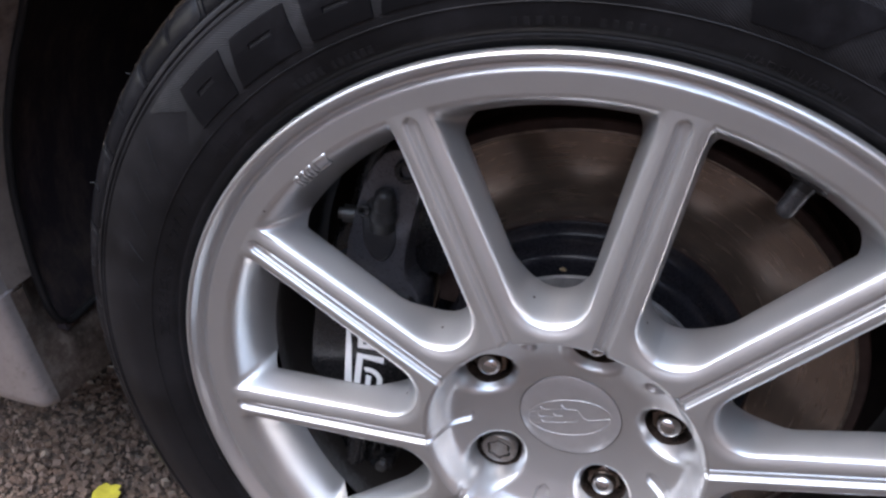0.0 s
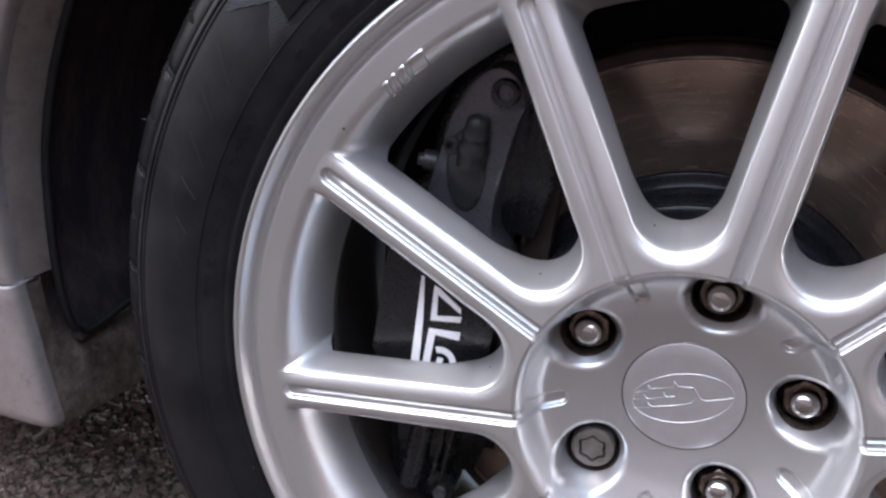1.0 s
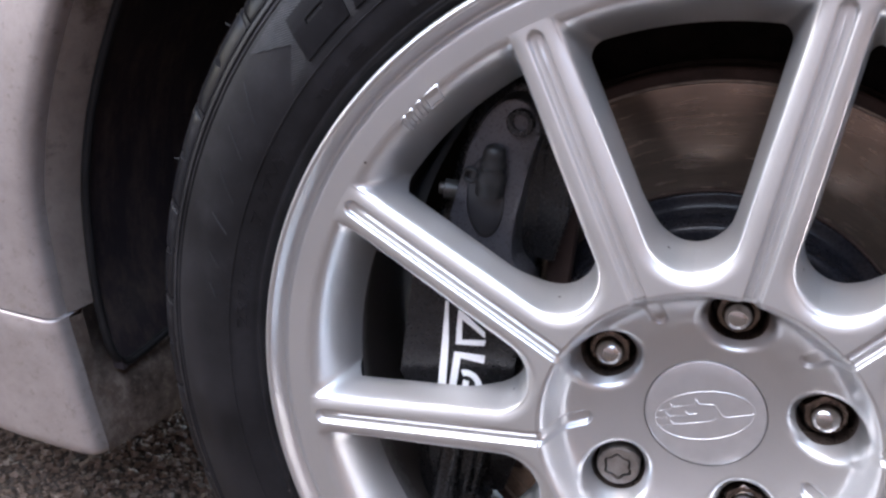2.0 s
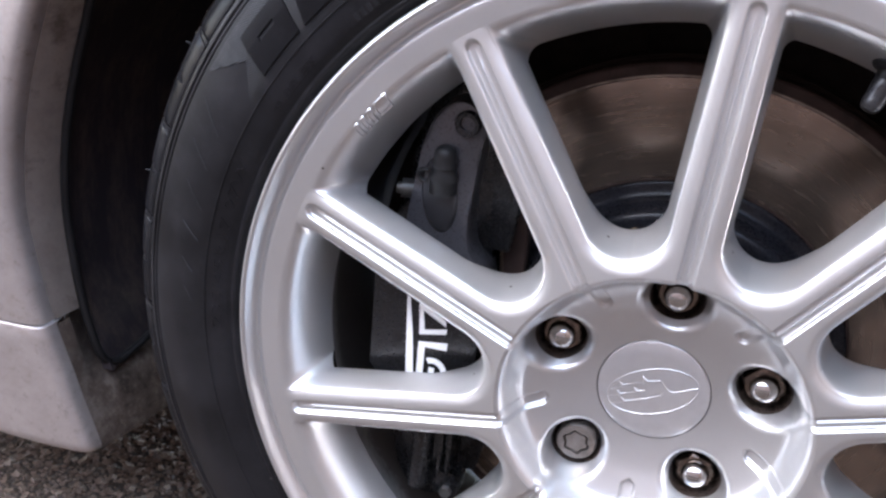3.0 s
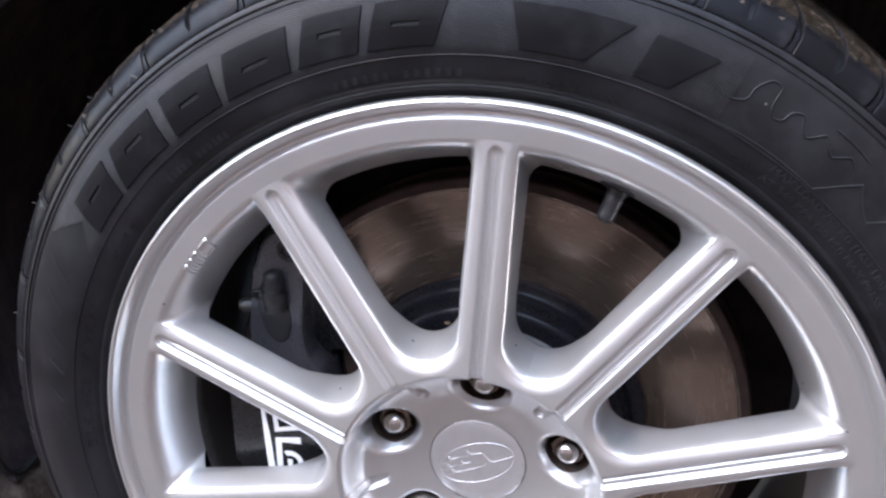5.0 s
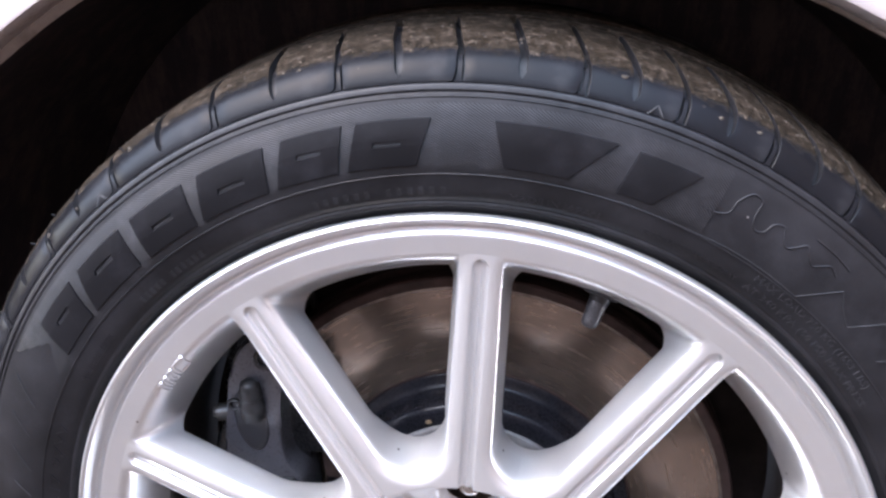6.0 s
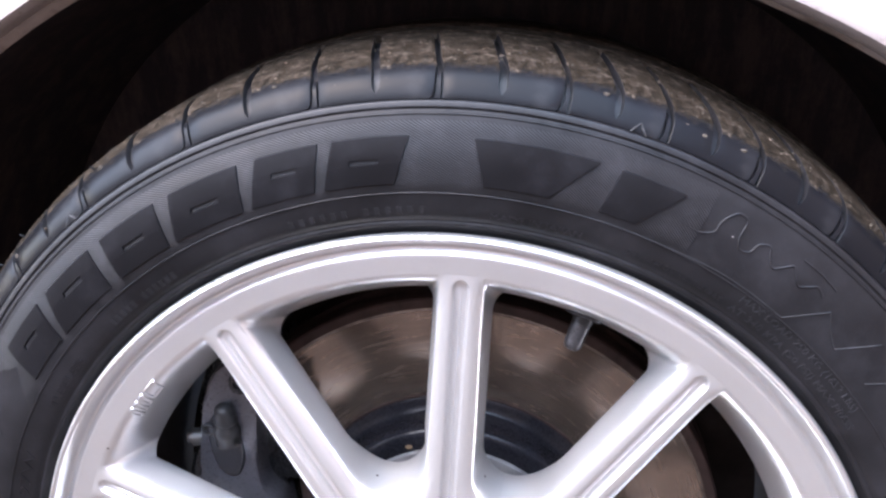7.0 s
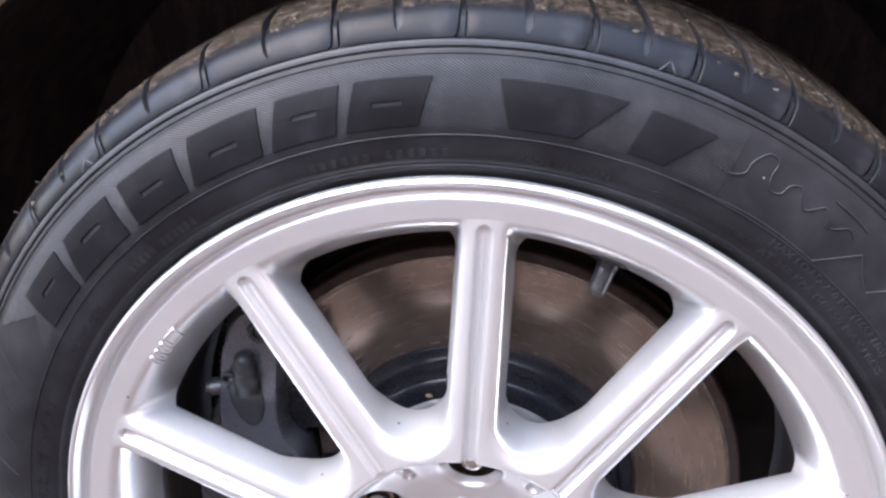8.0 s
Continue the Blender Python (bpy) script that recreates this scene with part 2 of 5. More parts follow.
VALVE = plain("smoky_valve_cap", (0.020, 0.0195, 0.021), 0.30, 0.0, 0.3, 90, spec=0.4)
PAINT = dirty_paint()
FLANGE = grimy_flange()
ASPHALT = asphalt()
CHIPS = stone_chips()
# colours of the two added, unseen walls
WALL_BROWN = plain("pale_brown_wall", (0.37, 0.25, 0.20), 0.85, 0.0, 0.2, 3, 120)
WALL_DARK = plain("darker_brown_wall", (0.19, 0.130, 0.104), 0.8, 0.0, 0.25, 6, 160)
LEAFMAT = plain("yellow_leaf", (0.40, 0.35, 0.03), 0.55, 0.0, 0.25, 120)

# ---- building blocks ----
HUB = Vector((0.0, 0.0, 0.31))     # the wheel's axis meets the spoke-end plane here
TURN = radians(88)                 # the way the topmost spoke points


def polar(a, r, y):
    return (r * math.cos(a), y, r * math.sin(a))


def mesh_of(name, verts, faces, mat, smooth=True, angle=None, normals=None):
    me = bpy.data.meshes.new(name)
    me.from_pydata([tuple(v) for v in verts], [], faces)
    me.validate()
    me.materials.append(mat)
    me.polygons.foreach_set("use_smooth", [smooth] * len(me.polygons))
    if angle:
        me.set_sharp_from_angle(angle=radians(angle))
    if normals is not None:
        me.normals_split_custom_set_from_vertices(normals)
    return me


def part(name, me, parent, label="", at=None):
    ob = new(name, me)
    ob.parent = parent
    if at is not None:
        ob.matrix_basis = at
    return tagged(ob, label)


def thing(name, at, label, category, group="", kind=""):
    ob = new(name)
    ob.empty_display_size = 0.05
    ob.matrix_basis = at
    return tagged(ob, label, category, group, kind)


def grid_faces(rows, cols, wrap=False, flip=False, base=0):
    out = []
    for i in range(rows - 1):
        for j in range(cols if wrap else cols - 1):
            k = (j + 1) % cols
            f = (base + i * cols + j, base + i * cols + k, base + (i + 1) * cols + k, base + (i + 1) * cols + j)
            out.append(f[::-1] if flip else f)
    return out


def spun(name, profile, mat, n=180, a0=0.0, a1=None, angle=None, flip=False):
    """A profile of (radius, depth) turned round the wheel's axis."""
    full = a1 is None
    cols = n if full else n + 1
    span = 2 * math.pi if full else a1 - a0
    verts = [polar(a0 + span * j / n, r, y) for r, y in profile for j in range(cols)]
    return mesh_of(name, verts, grid_faces(len(profile), cols, full, flip), mat, angle=angle)


def smooth_profile(points, steps=4):
    """A rounder copy of a polyline: a Catmull-Rom curve through the points."""
    out = []
    p = [points[0]] + list(points) + [points[-1]]
    for i in range(1, len(p) - 2):
        a, b, c, d = (np.array(q) for q in p[i - 1:i + 3])
        for k in range(steps):
            t = k / steps
            out.append(tuple(0.5 * (2 * b + (c - a) * t + (2 * a - 5 * b + 4 * c - d) * t * t + (3 * b - a - 3 * c + d) * t ** 3)))
    out.append(tuple(points[-1]))
    return out


def rounded_box(name, size, mat, bevel=0.002, segments=2):
    bm = bmesh.new()
    bmesh.ops.create_cube(bm, size=1.0)
    bmesh.ops.scale(bm, vec=size, verts=bm.verts)
    bmesh.ops.bevel(bm, geom=bm.edges, offset=bevel, segments=segments, affect="EDGES", profile=0.6)
    return from_bm(name, bm, mat, 40)


def from_bm(name, bm, mat, angle=40):
    me = bpy.data.meshes.new(name)
    bmesh.ops.recalc_face_normals(bm, faces=bm.faces)
    bm.to_mesh(me)
    bm.free()
    me.materials.append(mat)
    me.polygons.foreach_set("use_smooth", [True] * len(me.polygons))
    me.set_sharp_from_angle(angle=radians(angle))
    return me


def lathe(name, profile, mat, n=32, angle=40):
    """A profile of (radius, height) turned round z, height towards the viewer of the wheel (-y once placed)."""
    verts = [(r * math.cos(2 * math.pi * j / n), -h, r * math.sin(2 * math.pi * j / n)) for r, h in profile for j in range(n)]
    return mesh_of(name, verts, grid_faces(len(profile), n, True), mat, angle=angle)


# ---- the alloy wheel ----
wheel = thing("alloy_wheel", Matrix.Translation(HUB), "silver ten-spoke alloy wheel with a low-profile black tyre on asphalt", "wheel")

HALF = math.pi / 10
R_FACE, R_BACK, Y_BACK = 0.2135, 0.1935, 0.033
R_HUB = 0.0805


EDGE_DROP = 0.0017


def face_y(r):
    return -0.0125 * (R_FACE - r) / (R_FACE - 0.082)


def half_width(along):
    return 0.0113 - 0.0012 * (along - 0.10) / 0.113


def groove(off, beaded=1.0):
    """The cross-section of the channel down the middle of a spoke, with a low bead along its bottom."""
    q = max(0.0, min(1.0, (0.0043 - off) / 0.0015))
    bead = max(0.0, 1 - abs(off) / 0.0013)
    return 0.0031 * q * q * (3 - 2 * q) - 0.0010 * beaded * bead * bead * (3 - 2 * bead)


def spoke_channel(along, s):
    """Depth of a spoke's channel, which ends round short of the rim."""
    return groove(math.hypot(s, max(0.0, along - 0.2062)), min(1.0, max(0.0, (0.2030 - along) / 0.006)))


def spoke_shoulder(along, s):
    """The slight rounding of a spoke's two long edges."""
    q = abs(s) / half_width(along)
    return EDGE_DROP * max(0.0, (q - 0.55) / 0.45) ** 2 * min(1.0, max(0.0, (0.2135 - along) / 0.01))


def window_outline(edge_in, edge_out, r_in, r_out, corner, n_u=9, n_s=16, n_c=7, n_a=9):
    """Half the outline of the opening between two spokes, from the middle of its hub end to the middle of its rim end, in a frame whose
    x axis is the opening's bisector: a round hub end, a straight side along the spoke, a corner, an arc along the rim."""
    sn, cs = math.sin(HALF), math.cos(HALF)
    c = (r_in - edge_in) / (1 - sn)
    rho = c - r_in
    pts = []
    for i in range(n_u):
        a = math.pi - (math.pi / 2 - HALF) * i / n_u
        pts.append((c + rho * math.cos(a), rho * math.sin(a)))
    start = c * cs

    def on_side(d, e):
        return (d * cs + e * sn, d * sn - e * cs)

    rc = r_out - corner
    end = math.sqrt(rc * rc - (edge_out + corner) ** 2)
    for i in range(n_s):
        q = i / n_s
        pts.append(on_side(start + (end - start) * q, edge_in + (edge_out - edge_in) * q))
    cx, cy = on_side(end, edge_out + corner)
    a0, a1 = HALF + math.pi / 2, math.atan2(cy, cx)
    for i in range(n_c):
        a = a0 + (a1 - a0) * i / n_c
        pts.append((cx + corner * math.cos(a), cy + corner * math.sin(a)))
    for i in range(n_a + 1):
        a = a1 * (1 - i / n_a)
        pts.append((r_out * math.cos(a), r_out * math.sin(a)))
    return pts, n_u, n_u + n_s, n_u + n_s + n_c


FACE_LINE, I_U, I_S, I_C = window_outline(0.0113, 0.0101, 0.0855, R_FACE, 0.0014)
BACK_LINE = window_outline(0.0160, 0.0156, 0.0940, R_BACK, 0.0048)[0]


# how the wall falls away from the face's edge: sideways share, depth share
SPOKE_CURVE = [(0, 0), (0.08, 0.009), (0.15, 0.024), (0.22, 0.048), (0.29, 0.082), (0.36, 0.128), (0.43, 0.188), (0.53, 0.31), (0.68, 0.505), (0.84, 0.745), (1, 1)]
RIM_CURVE = [(0, 0.0), (0.06, 0.007), (0.12, 0.023), (0.18, 0.048), (0.25, 0.087), (0.33, 0.143), (0.42, 0.222), (0.54, 0.349), (0.68, 0.521), (0.84, 0.747), (1, 1.0)]


def spoke_depth(r):
    """How deep the walls of a spoke reach: deepest at the hub, shallower along the spoke."""
    q = min(1.0, max(0.0, (r - 0.090) / 0.034))
    return 0.030 - 0.0105 * q * q * (3 - 2 * q)


def wall_of_opening(first, last, mirror):
    """The sloping wall between the face's edge and the opening's back edge, for a run of outline points."""
    rows = []
    for i in range(first, last + 1):
        (x0, y0), (x1, y1) = FACE_LINE[i], BACK_LINE[i]
        rim_end = min(1.0, max(0.0, (i - I_S) / (I_C - I_S)))
        r0 = math.hypot(x0, y0)
        side = 1 - rim_end
        back = (face_y(r0) + spoke_depth(r0)) * side + Y_BACK * rim_end
        d0 = face_y(r0) + EDGE_DROP * side * min(1.0, max(0.0, (0.2135 - r0) / 0.01))
        row = []
        for (f_spoke, g_spoke), (f_rim, g_rim) in zip(SPOKE_CURVE, RIM_CURVE):
            f = f_spoke * side + f_rim * rim_end
            g = g_spoke * side + g_rim * rim_end
            x, y = x0 + (x1 - x0) * f, y0 + (y1 - y0) * f
            row.append((x, d0 + (back - d0) * g, -y if mirror else y))
        # the casting's back edge turns away under the spoke
        fx, fy = x0 + (x1 - x0) * 0.2, y0 + (y1 - y0) * 0.2
        row.append((x1 * 0.9 + fx * 0.1, back + 0.0012, -(y1 * 0.9 + fy * 0.1) if mirror else y1 * 0.9 + fy * 0.1))
        row.append((fx, back + 0.003, -fy if mirror else fy))
        rows.append(row)
    return rows


def add_rows(verts, faces, rows, spin, flip):
    base, cols = len(verts), len(rows[0])
    cs, sn = math.cos(spin), math.sin(spin)
    for row in rows:
        verts += [(x * cs - z * sn, y, x * sn + z * cs) for x, y, z in row]
    faces += grid_faces(len(rows), cols, False, flip, base)


def spoke_mesh():
    """One spoke along +x, with its share of the hub web and the walls of the openings on both sides."""
    verts, faces = [], []
    cross = [-1, -0.95, -0.88, -0.80, -0.70, -0.60, -0.50, -0.42, -0.37, -0.33, -0.29, -0.25, -0.21, -0.16, -0.115, -0.085, -0.055, -0.025, 0, 0.025, 0.055, 0.085, 0.115, 0.16, 0.21, 0.25, 0.29, 0.33, 0.37, 0.42, 0.50, 0.60, 0.70, 0.80, 0.88, 0.95, 1]
    start = (0.0855 - 0.0113) / (1 - math.sin(HALF)) * math.cos(HALF)
    lengths = [start + (0.2128 - start) * i / 40 for i in range(36)] + [0.2050, 0.2060, 0.2068, 0.2076, 0.2084, 0.2092, 0.2100, 0.2108, 0.2118]
    rows = []
    for d in lengths:
        w = half_width(d)
        rows.append([(d, face_y(math.hypot(d, q * w)) + spoke_channel(d, q * w) + spoke_shoulder(d, q * w), q * w) for q in cross])
    rows.append([(math.sqrt(R_FACE ** 2 - (q * 0.0101) ** 2), 0.0, q * 0.0101) for q in cross])
    add_rows(verts, faces, rows, 0, False)
    # the web inside the openings, from the hub's edge out to the round ends
    outer = []
    for i in range(0, I_U + 1):
        x, y = FACE_LINE[i]
        a = -HALF
        outer.append((x * math.cos(a) - y * math.sin(a), x * math.sin(a) + y * math.cos(a)))
    left = [(x, z) for x, z in outer]
    across = [(start, q * half_width(start)) for q in cross[1:-1]]
    line = left + [(x, z) for x, z in across] + [(x, -z) for x, z in reversed(left)]
    if line[0][1] > 0:
        line = line[::-1]
    w0 = half_width(start)
    a_edge, a_edge_hub = math.atan2(w0, start), math.asin(w0 / R_HUB)
    centre = (0.0855 - 0.0113) / (1 - math.sin(HALF))
    rows = []
    for k in range(15):
        row = []
        for x, z in line:
            a = abs(math.atan2(z, x))
            if abs(z) < w0 + 1e-6:
                a = math.asin(abs(z) / R_HUB)
            else:
                a = a_edge_hub + (HALF - a_edge_hub) * (a - a_edge) / (HALF - a_edge)
            a = math.copysign(a, z)
            hx, hz = R_HUB * math.cos(a), R_HUB * math.sin(a)
            px, pz = hx + (x - hx) * k / 14, hz + (z - hz) * k / 14
            away = math.hypot(px - centre * math.cos(HALF), abs(pz) - centre * math.sin(HALF)) - (centre - 0.0855)
            d = EDGE_DROP * max(0.0, 1 - max(0.0, away) / 0.0048) ** 2
            if abs(z) < w0 - 1e-6:
                d += spoke_channel(0.1, pz)
            row.append((px, face_y(math.hypot(px, pz)) + d, pz))
        rows.append(row)
    add_rows(verts, faces, rows, 0, False)
    add_rows(verts, faces, wall_of_opening(0, I_S + 3, False), -HALF, True)
    add_rows(verts, faces, wall_of_opening(0, I_S + 3, True), HALF, False)
    # the small fillets where the spoke's edges run into the rim
    for mirror, spin in ((False, -HALF), (True, HALF)):
        rim_line = [row[0] for row in wall_of_opening(I_S, I_C, mirror)]
        cs, sn = math.cos(spin), math.sin(spin)
        line = [(x * cs - z * sn, y, x * sn + z * cs) for x, y, z in rim_line]
        base = len(verts)
        verts.append((math.sqrt(R_FACE ** 2 - 0.0101 ** 2), 0.0, math.copysign(0.0101, line[0][2])))
        verts += line
        faces += [(base, base + i + 1, base + i + 2) for i in range(len(line) - 1)]
    return verts, faces


def weld(verts, faces, mat, name, angle=None):
    bm = bmesh.new()
    vs = [bm.verts.new(v) for v in verts]
    for f in faces:
        try:
            bm.faces.new([vs[i] for i in f])
        except ValueError:
            pass
    bmesh.ops.remove_doubles(bm, verts=bm.verts, dist=0.00012)
    bmesh.ops.recalc_face_normals(bm, faces=bm.faces)
    # the outside looks towards the viewer, along -y
    total = sum(f.normal.y * f.calc_area() for f in bm.faces)
    if total > 0:
        bmesh.ops.reverse_faces(bm, faces=bm.faces)
    me = bpy.data.meshes.new(name)
    bm.to_mesh(me)
    bm.free()
    me.materials.append(mat)
    me.polygons.foreach_set("use_smooth", [True] * len(me.polygons))
    if angle:
        me.set_sharp_from_angle(angle=radians(angle))
    return me


SPOKE = weld(*spoke_mesh(), SILVER, "spoke", 68)
rim = part("rim", spun("rim", smooth_profile([(R_FACE, 0.0), (0.2165, -0.0002), (0.2205, -0.0004), (0.2234, -0.0003), (0.2245, 0.0003), (0.2256, 0.0012), (0.2267, 0.0020), (0.2274, 0.0021), (0.2282, 0.0016), (0.2300, -0.0012),
                                              (0.2314, -0.0036), (0.2323, -0.0050), (0.2337, -0.0059), (0.2351, -0.0047), (0.2357, -0.0025), (0.2352, 0.0005), (0.2335, 0.003), (0.229, 0.006)], 3), SILVER, 240, flip=True), wheel, "silver painted rim lip with a fine step")
for k in range(10):
    turn = Matrix.Rotation(-(TURN + k * math.pi / 5), 4, "Y")
    part("spoke", SPOKE, rim, at=turn)
verts, faces = [], []
for k in range(10):
    spin = TURN + HALF + k * math.pi / 5
    add_rows(verts, faces, wall_of_opening(I_S + 3, len(FACE_LINE) - 1, False), spin, True)
    add_rows(verts, faces, wall_of_opening(I_S + 3, len(FACE_LINE) - 1, True), spin, False)
part("rim_cove", weld(verts, faces, SILVER, "rim_cove", 68), rim)
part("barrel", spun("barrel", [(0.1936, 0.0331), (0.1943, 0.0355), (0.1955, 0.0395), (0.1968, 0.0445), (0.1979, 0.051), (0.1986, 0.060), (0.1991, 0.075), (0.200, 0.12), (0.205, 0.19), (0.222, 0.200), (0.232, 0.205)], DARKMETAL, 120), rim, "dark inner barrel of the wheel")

# the sunk hub face, with five nut pockets
LUGS = [TURN + k * 2 * math.pi / 5 for k in range(5)]
R_LUG, R_POCKET = 0.05715, 0.0180


HUB_LINE = smooth_profile([(0.0, 0.0215), (0.015, 0.0213), (0.030, 0.0208), (0.040, 0.0188), (0.050, 0.0160), (0.0575, 0.0128), (0.0635, 0.0098), (0.0680, 0.0070), (0.0702, 0.0046), (0.0722, 0.0010), (0.0745, -0.0040), (0.0764, -0.0082), (0.0778, -0.0106), (0.0789, -0.0119), (0.0797, -0.01248), (0.0801, -0.01263), (R_HUB, face_y(R_HUB))], 6)
HUB_R, HUB_Y = [p[0] for p in HUB_LINE], [p[1] for p in HUB_LINE]


def hub_y(x, z):
    r = math.hypot(x, z)
    y = float(np.interp(r, HUB_R, HUB_Y))
    # the channels of the spokes run on down into the dish and end round; those above a nut end in its pocket
    a = math.atan2(z, x) - TURN
    k = round(a / (math.pi / 5))
    along, s = r * math.cos(a - k * math.pi / 5), r * math.sin(a - k * math.pi / 5)
    end = 0.0605 if k % 2 else 0.0690
    off = math.hypot(s, max(0.0, end - along))
    y += groove(off, min(1.0, max(0.0, (r - 0.0740) / (R_HUB - 0.0740))))
    return y


def hub_mesh():
    from mathutils.geometry import delaunay_2d_cdt
    pts, edges, holes = [], [], []

    def ring(cx, cz, r, n):
        base = len(pts)
        for i in range(n):
            a = 2 * math.pi * i / n
            pts.append(Vector((cx + r * math.cos(a), cz + r * math.sin(a))))
        edges.extend((base + i, base + (i + 1) % n) for i in range(n))

    ring(0, 0, R_HUB, 220)
    ring(0, 0, 0.0305, 64)
    for a in LUGS:
        cx, cz = R_LUG * math.cos(a), R_LUG * math.sin(a)
        ring(cx, cz, R_POCKET, 48)
        ring(cx, cz, R_POCKET + 0.0010, 48)
        ring(cx, cz, R_POCKET + 0.0022, 48)
        holes.append((cx, cz, R_POCKET))
    holes.append((0, 0, 0.0305))
    for r in np.concatenate([np.arange(0.0335, 0.056, 0.0016), np.arange(0.056, R_HUB - 0.0006, 0.0008)]):
        n = int(2 * math.pi * r / (0.0016 if r < 0.056 else 0.0008))
        for i in range(n):
            a = 2 * math.pi * (i + 0.5 * (int(r * 1e4) % 2)) / n
            x, z = r * math.cos(a), r * math.sin(a)
            if all(math.hypot(x - hx, z - hz) > hr + 0.0028 for hx, hz, hr in holes[:5]):
                pts.append(Vector((x, z)))
    vs, _, fs, *_ = delaunay_2d_cdt(pts, edges, [], 0, 1e-6)
    keep = []
    for f in fs:
        cx, cz = sum(vs[i].x for i in f) / 3, sum(vs[i].y for i in f) / 3
        if math.hypot(cx, cz) < R_HUB and all(math.hypot(cx - hx, cz - hz) > hr for hx, hz, hr in holes):
            keep.append(tuple(f))
    verts = []
    for v in vs:
        y = hub_y(v.x, v.y)
        for hx, hz, hr in holes[:5]:
            d = math.hypot(v.x - hx, v.y - hz)
            if d < hr + 0.0021:
                y += 0.0010 * (1 - max(0.0, d - hr) / 0.0022) ** 2
        verts.append((v.x, y, v.y))
    return weld(verts, keep, SILVER, "hub_face")


part("hub_face", hub_mesh(), rim, "sunken silver hub face with five nut pockets")


def nut_pocket(a):
    """The dark drilled pocket round one wheel nut."""
    hx, hz = R_LUG * math.cos(a), R_LUG * math.sin(a)
    verts = []
    # how far in, how far down the silver wall, how far on to the flat bottom
    steps = ((0.0003, 0.0, 0), (-0.0005, 0.10, 0), (-0.0014, 0.32, 0), (-0.0027, 0.68, 0), (-0.0038, 1, 0), (-0.0042, 1, 0.1), (-0.0045, 1, 0.5), (-0.0046, 1, 0.9), (-0.0055, 1, 1), (-0.0165, 1, 1))
    for dr, wall, down in steps:
        for i in range(48):
            b = 2 * math.pi * i / 48
            top = hub_y(hx + R_POCKET * math.cos(b), hz + R_POCKET * math.sin(b)) + 0.0008
            low = max(top + 0.0045, 0.0205)
            y = top + (low - top) * wall
            verts.append((hx + (R_POCKET + dr) * math.cos(b), y + (0.038 - y) * down, hz + (R_POCKET + dr) * math.sin(b)))
    lip_ring = weld(verts[:5 * 48], grid_faces(5, 48, True), SILVER, "pocket_lip", 60)
    wall = weld(verts[4 * 48:8 * 48], grid_faces(4, 48, True), DUST_SHADE, "nut_pocket", 50)
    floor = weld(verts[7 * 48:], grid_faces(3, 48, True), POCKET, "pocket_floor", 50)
    return lip_ring, wall, floor


for a in LUGS:
    lip_ring, wall, floor = nut_pocket(a)
    part("pocket_lip", lip_ring, rim)
    part("nut_pocket", wall, rim, "bore of a nut pocket, brown dust and shade put into its colour")
    part("pocket_floor", floor, rim, "dirty bottom of a nut pocket, its shade put into the colour")


def emblem_strip(points, width, height, closed=False):
    """A low raised bead along points (x, z)."""
    verts, faces = [], []
    n = len(points)
    for i, (x, z) in enumerate(points):
        a, b = points[(i - 1) % n if closed else max(0, i - 1)], points[(i + 1) % n if closed else min(n - 1, i + 1)]
        tx, tz = b[0] - a[0], b[1] - a[1]
        t = math.hypot(tx, tz) or 1
        nx, nz = -tz / t, tx / t
        for o, h in ((-1, 0), (-0.45, 1), (0.45, 1), (1, 0)):
            verts.append((x + nx * o * width / 2, -h * height, z + nz * o * width / 2))
    rows = n + 1 if closed else n
    for i in range(rows - 1):
        for j in range(3):
            p, q = i * 4, ((i + 1) % n) * 4
            faces.append((p + j, q + j, q + j + 1, p + j + 1))
    return verts, faces


cap = part("centre_cap", lathe("centre_cap", [(0.0, 0.0022), (0.012, 0.0021), (0.022, 0.0018), (0.0285, 0.0013), (0.0298, 0.0006), (0.0301, -0.004)], CAP, 72), wheel, "round silver centre cap with a raised oval emblem", Matrix.Translation((0, 0.0212, 0)))
em_v, em_f = [], []
tilt = radians(24.3)
oval = [(0.0248 * math.cos(2 * math.pi * i / 56), 0.0136 * math.sin(2 * math.pi * i / 56)) for i in range(56)]
lines = [([(x * math.cos(tilt) - z * math.sin(tilt) - 0.0003, x * math.sin(tilt) + z * math.cos(tilt) - 0.0004) for x, z in oval], True),
         ([(-0.0222, -0.0049), (-0.0166, -0.0015), (-0.0180, 0.0015), (-0.0159, -0.0003), (-0.0059, 0.0043), (-0.0066, 0.0080), (-0.0041, 0.0053), (0.0028, 0.0074)], False),
         ([(-0.0234, -0.0098), (-0.0172, -0.0072), (-0.0187, -0.0042), (-0.0164, -0.0064), (-0.0086, -0.0027), (-0.0098, -0.0002), (-0.0077, -0.0022), (-0.0039, -0.0004)], False),
         ([(-0.0212, -0.0142), (-0.0142, -0.0108), (-0.0156, -0.0082), (-0.0132, -0.0101), (-0.0025, -0.0053), (0.0045, -0.0016), (0.0052, 0.0006)], False),
         ([(0.0033, 0.0072), (0.0057, 0.0047), (0.0082, 0.0025), (0.0107, 0.0022), (0.0225, 0.0080)], False)]
for pts, closed in lines:
    v, f = emblem_strip(pts, 0.0011, 0.00045, closed)
    em_f += [tuple(i + len(em_v) for i in q) for q in f]
    em_v += [(x, y - float(np.interp(math.hypot(x, z), (0.0, 0.012, 0.022, 0.0285), (0.0022, 0.0021, 0.0018, 0.0013))) + 0.0001, z) for x, y, z in v]
part("emblem", mesh_of("emblem", em_v, em_f, CAP), cap, "raised oval emblem of plain bars")


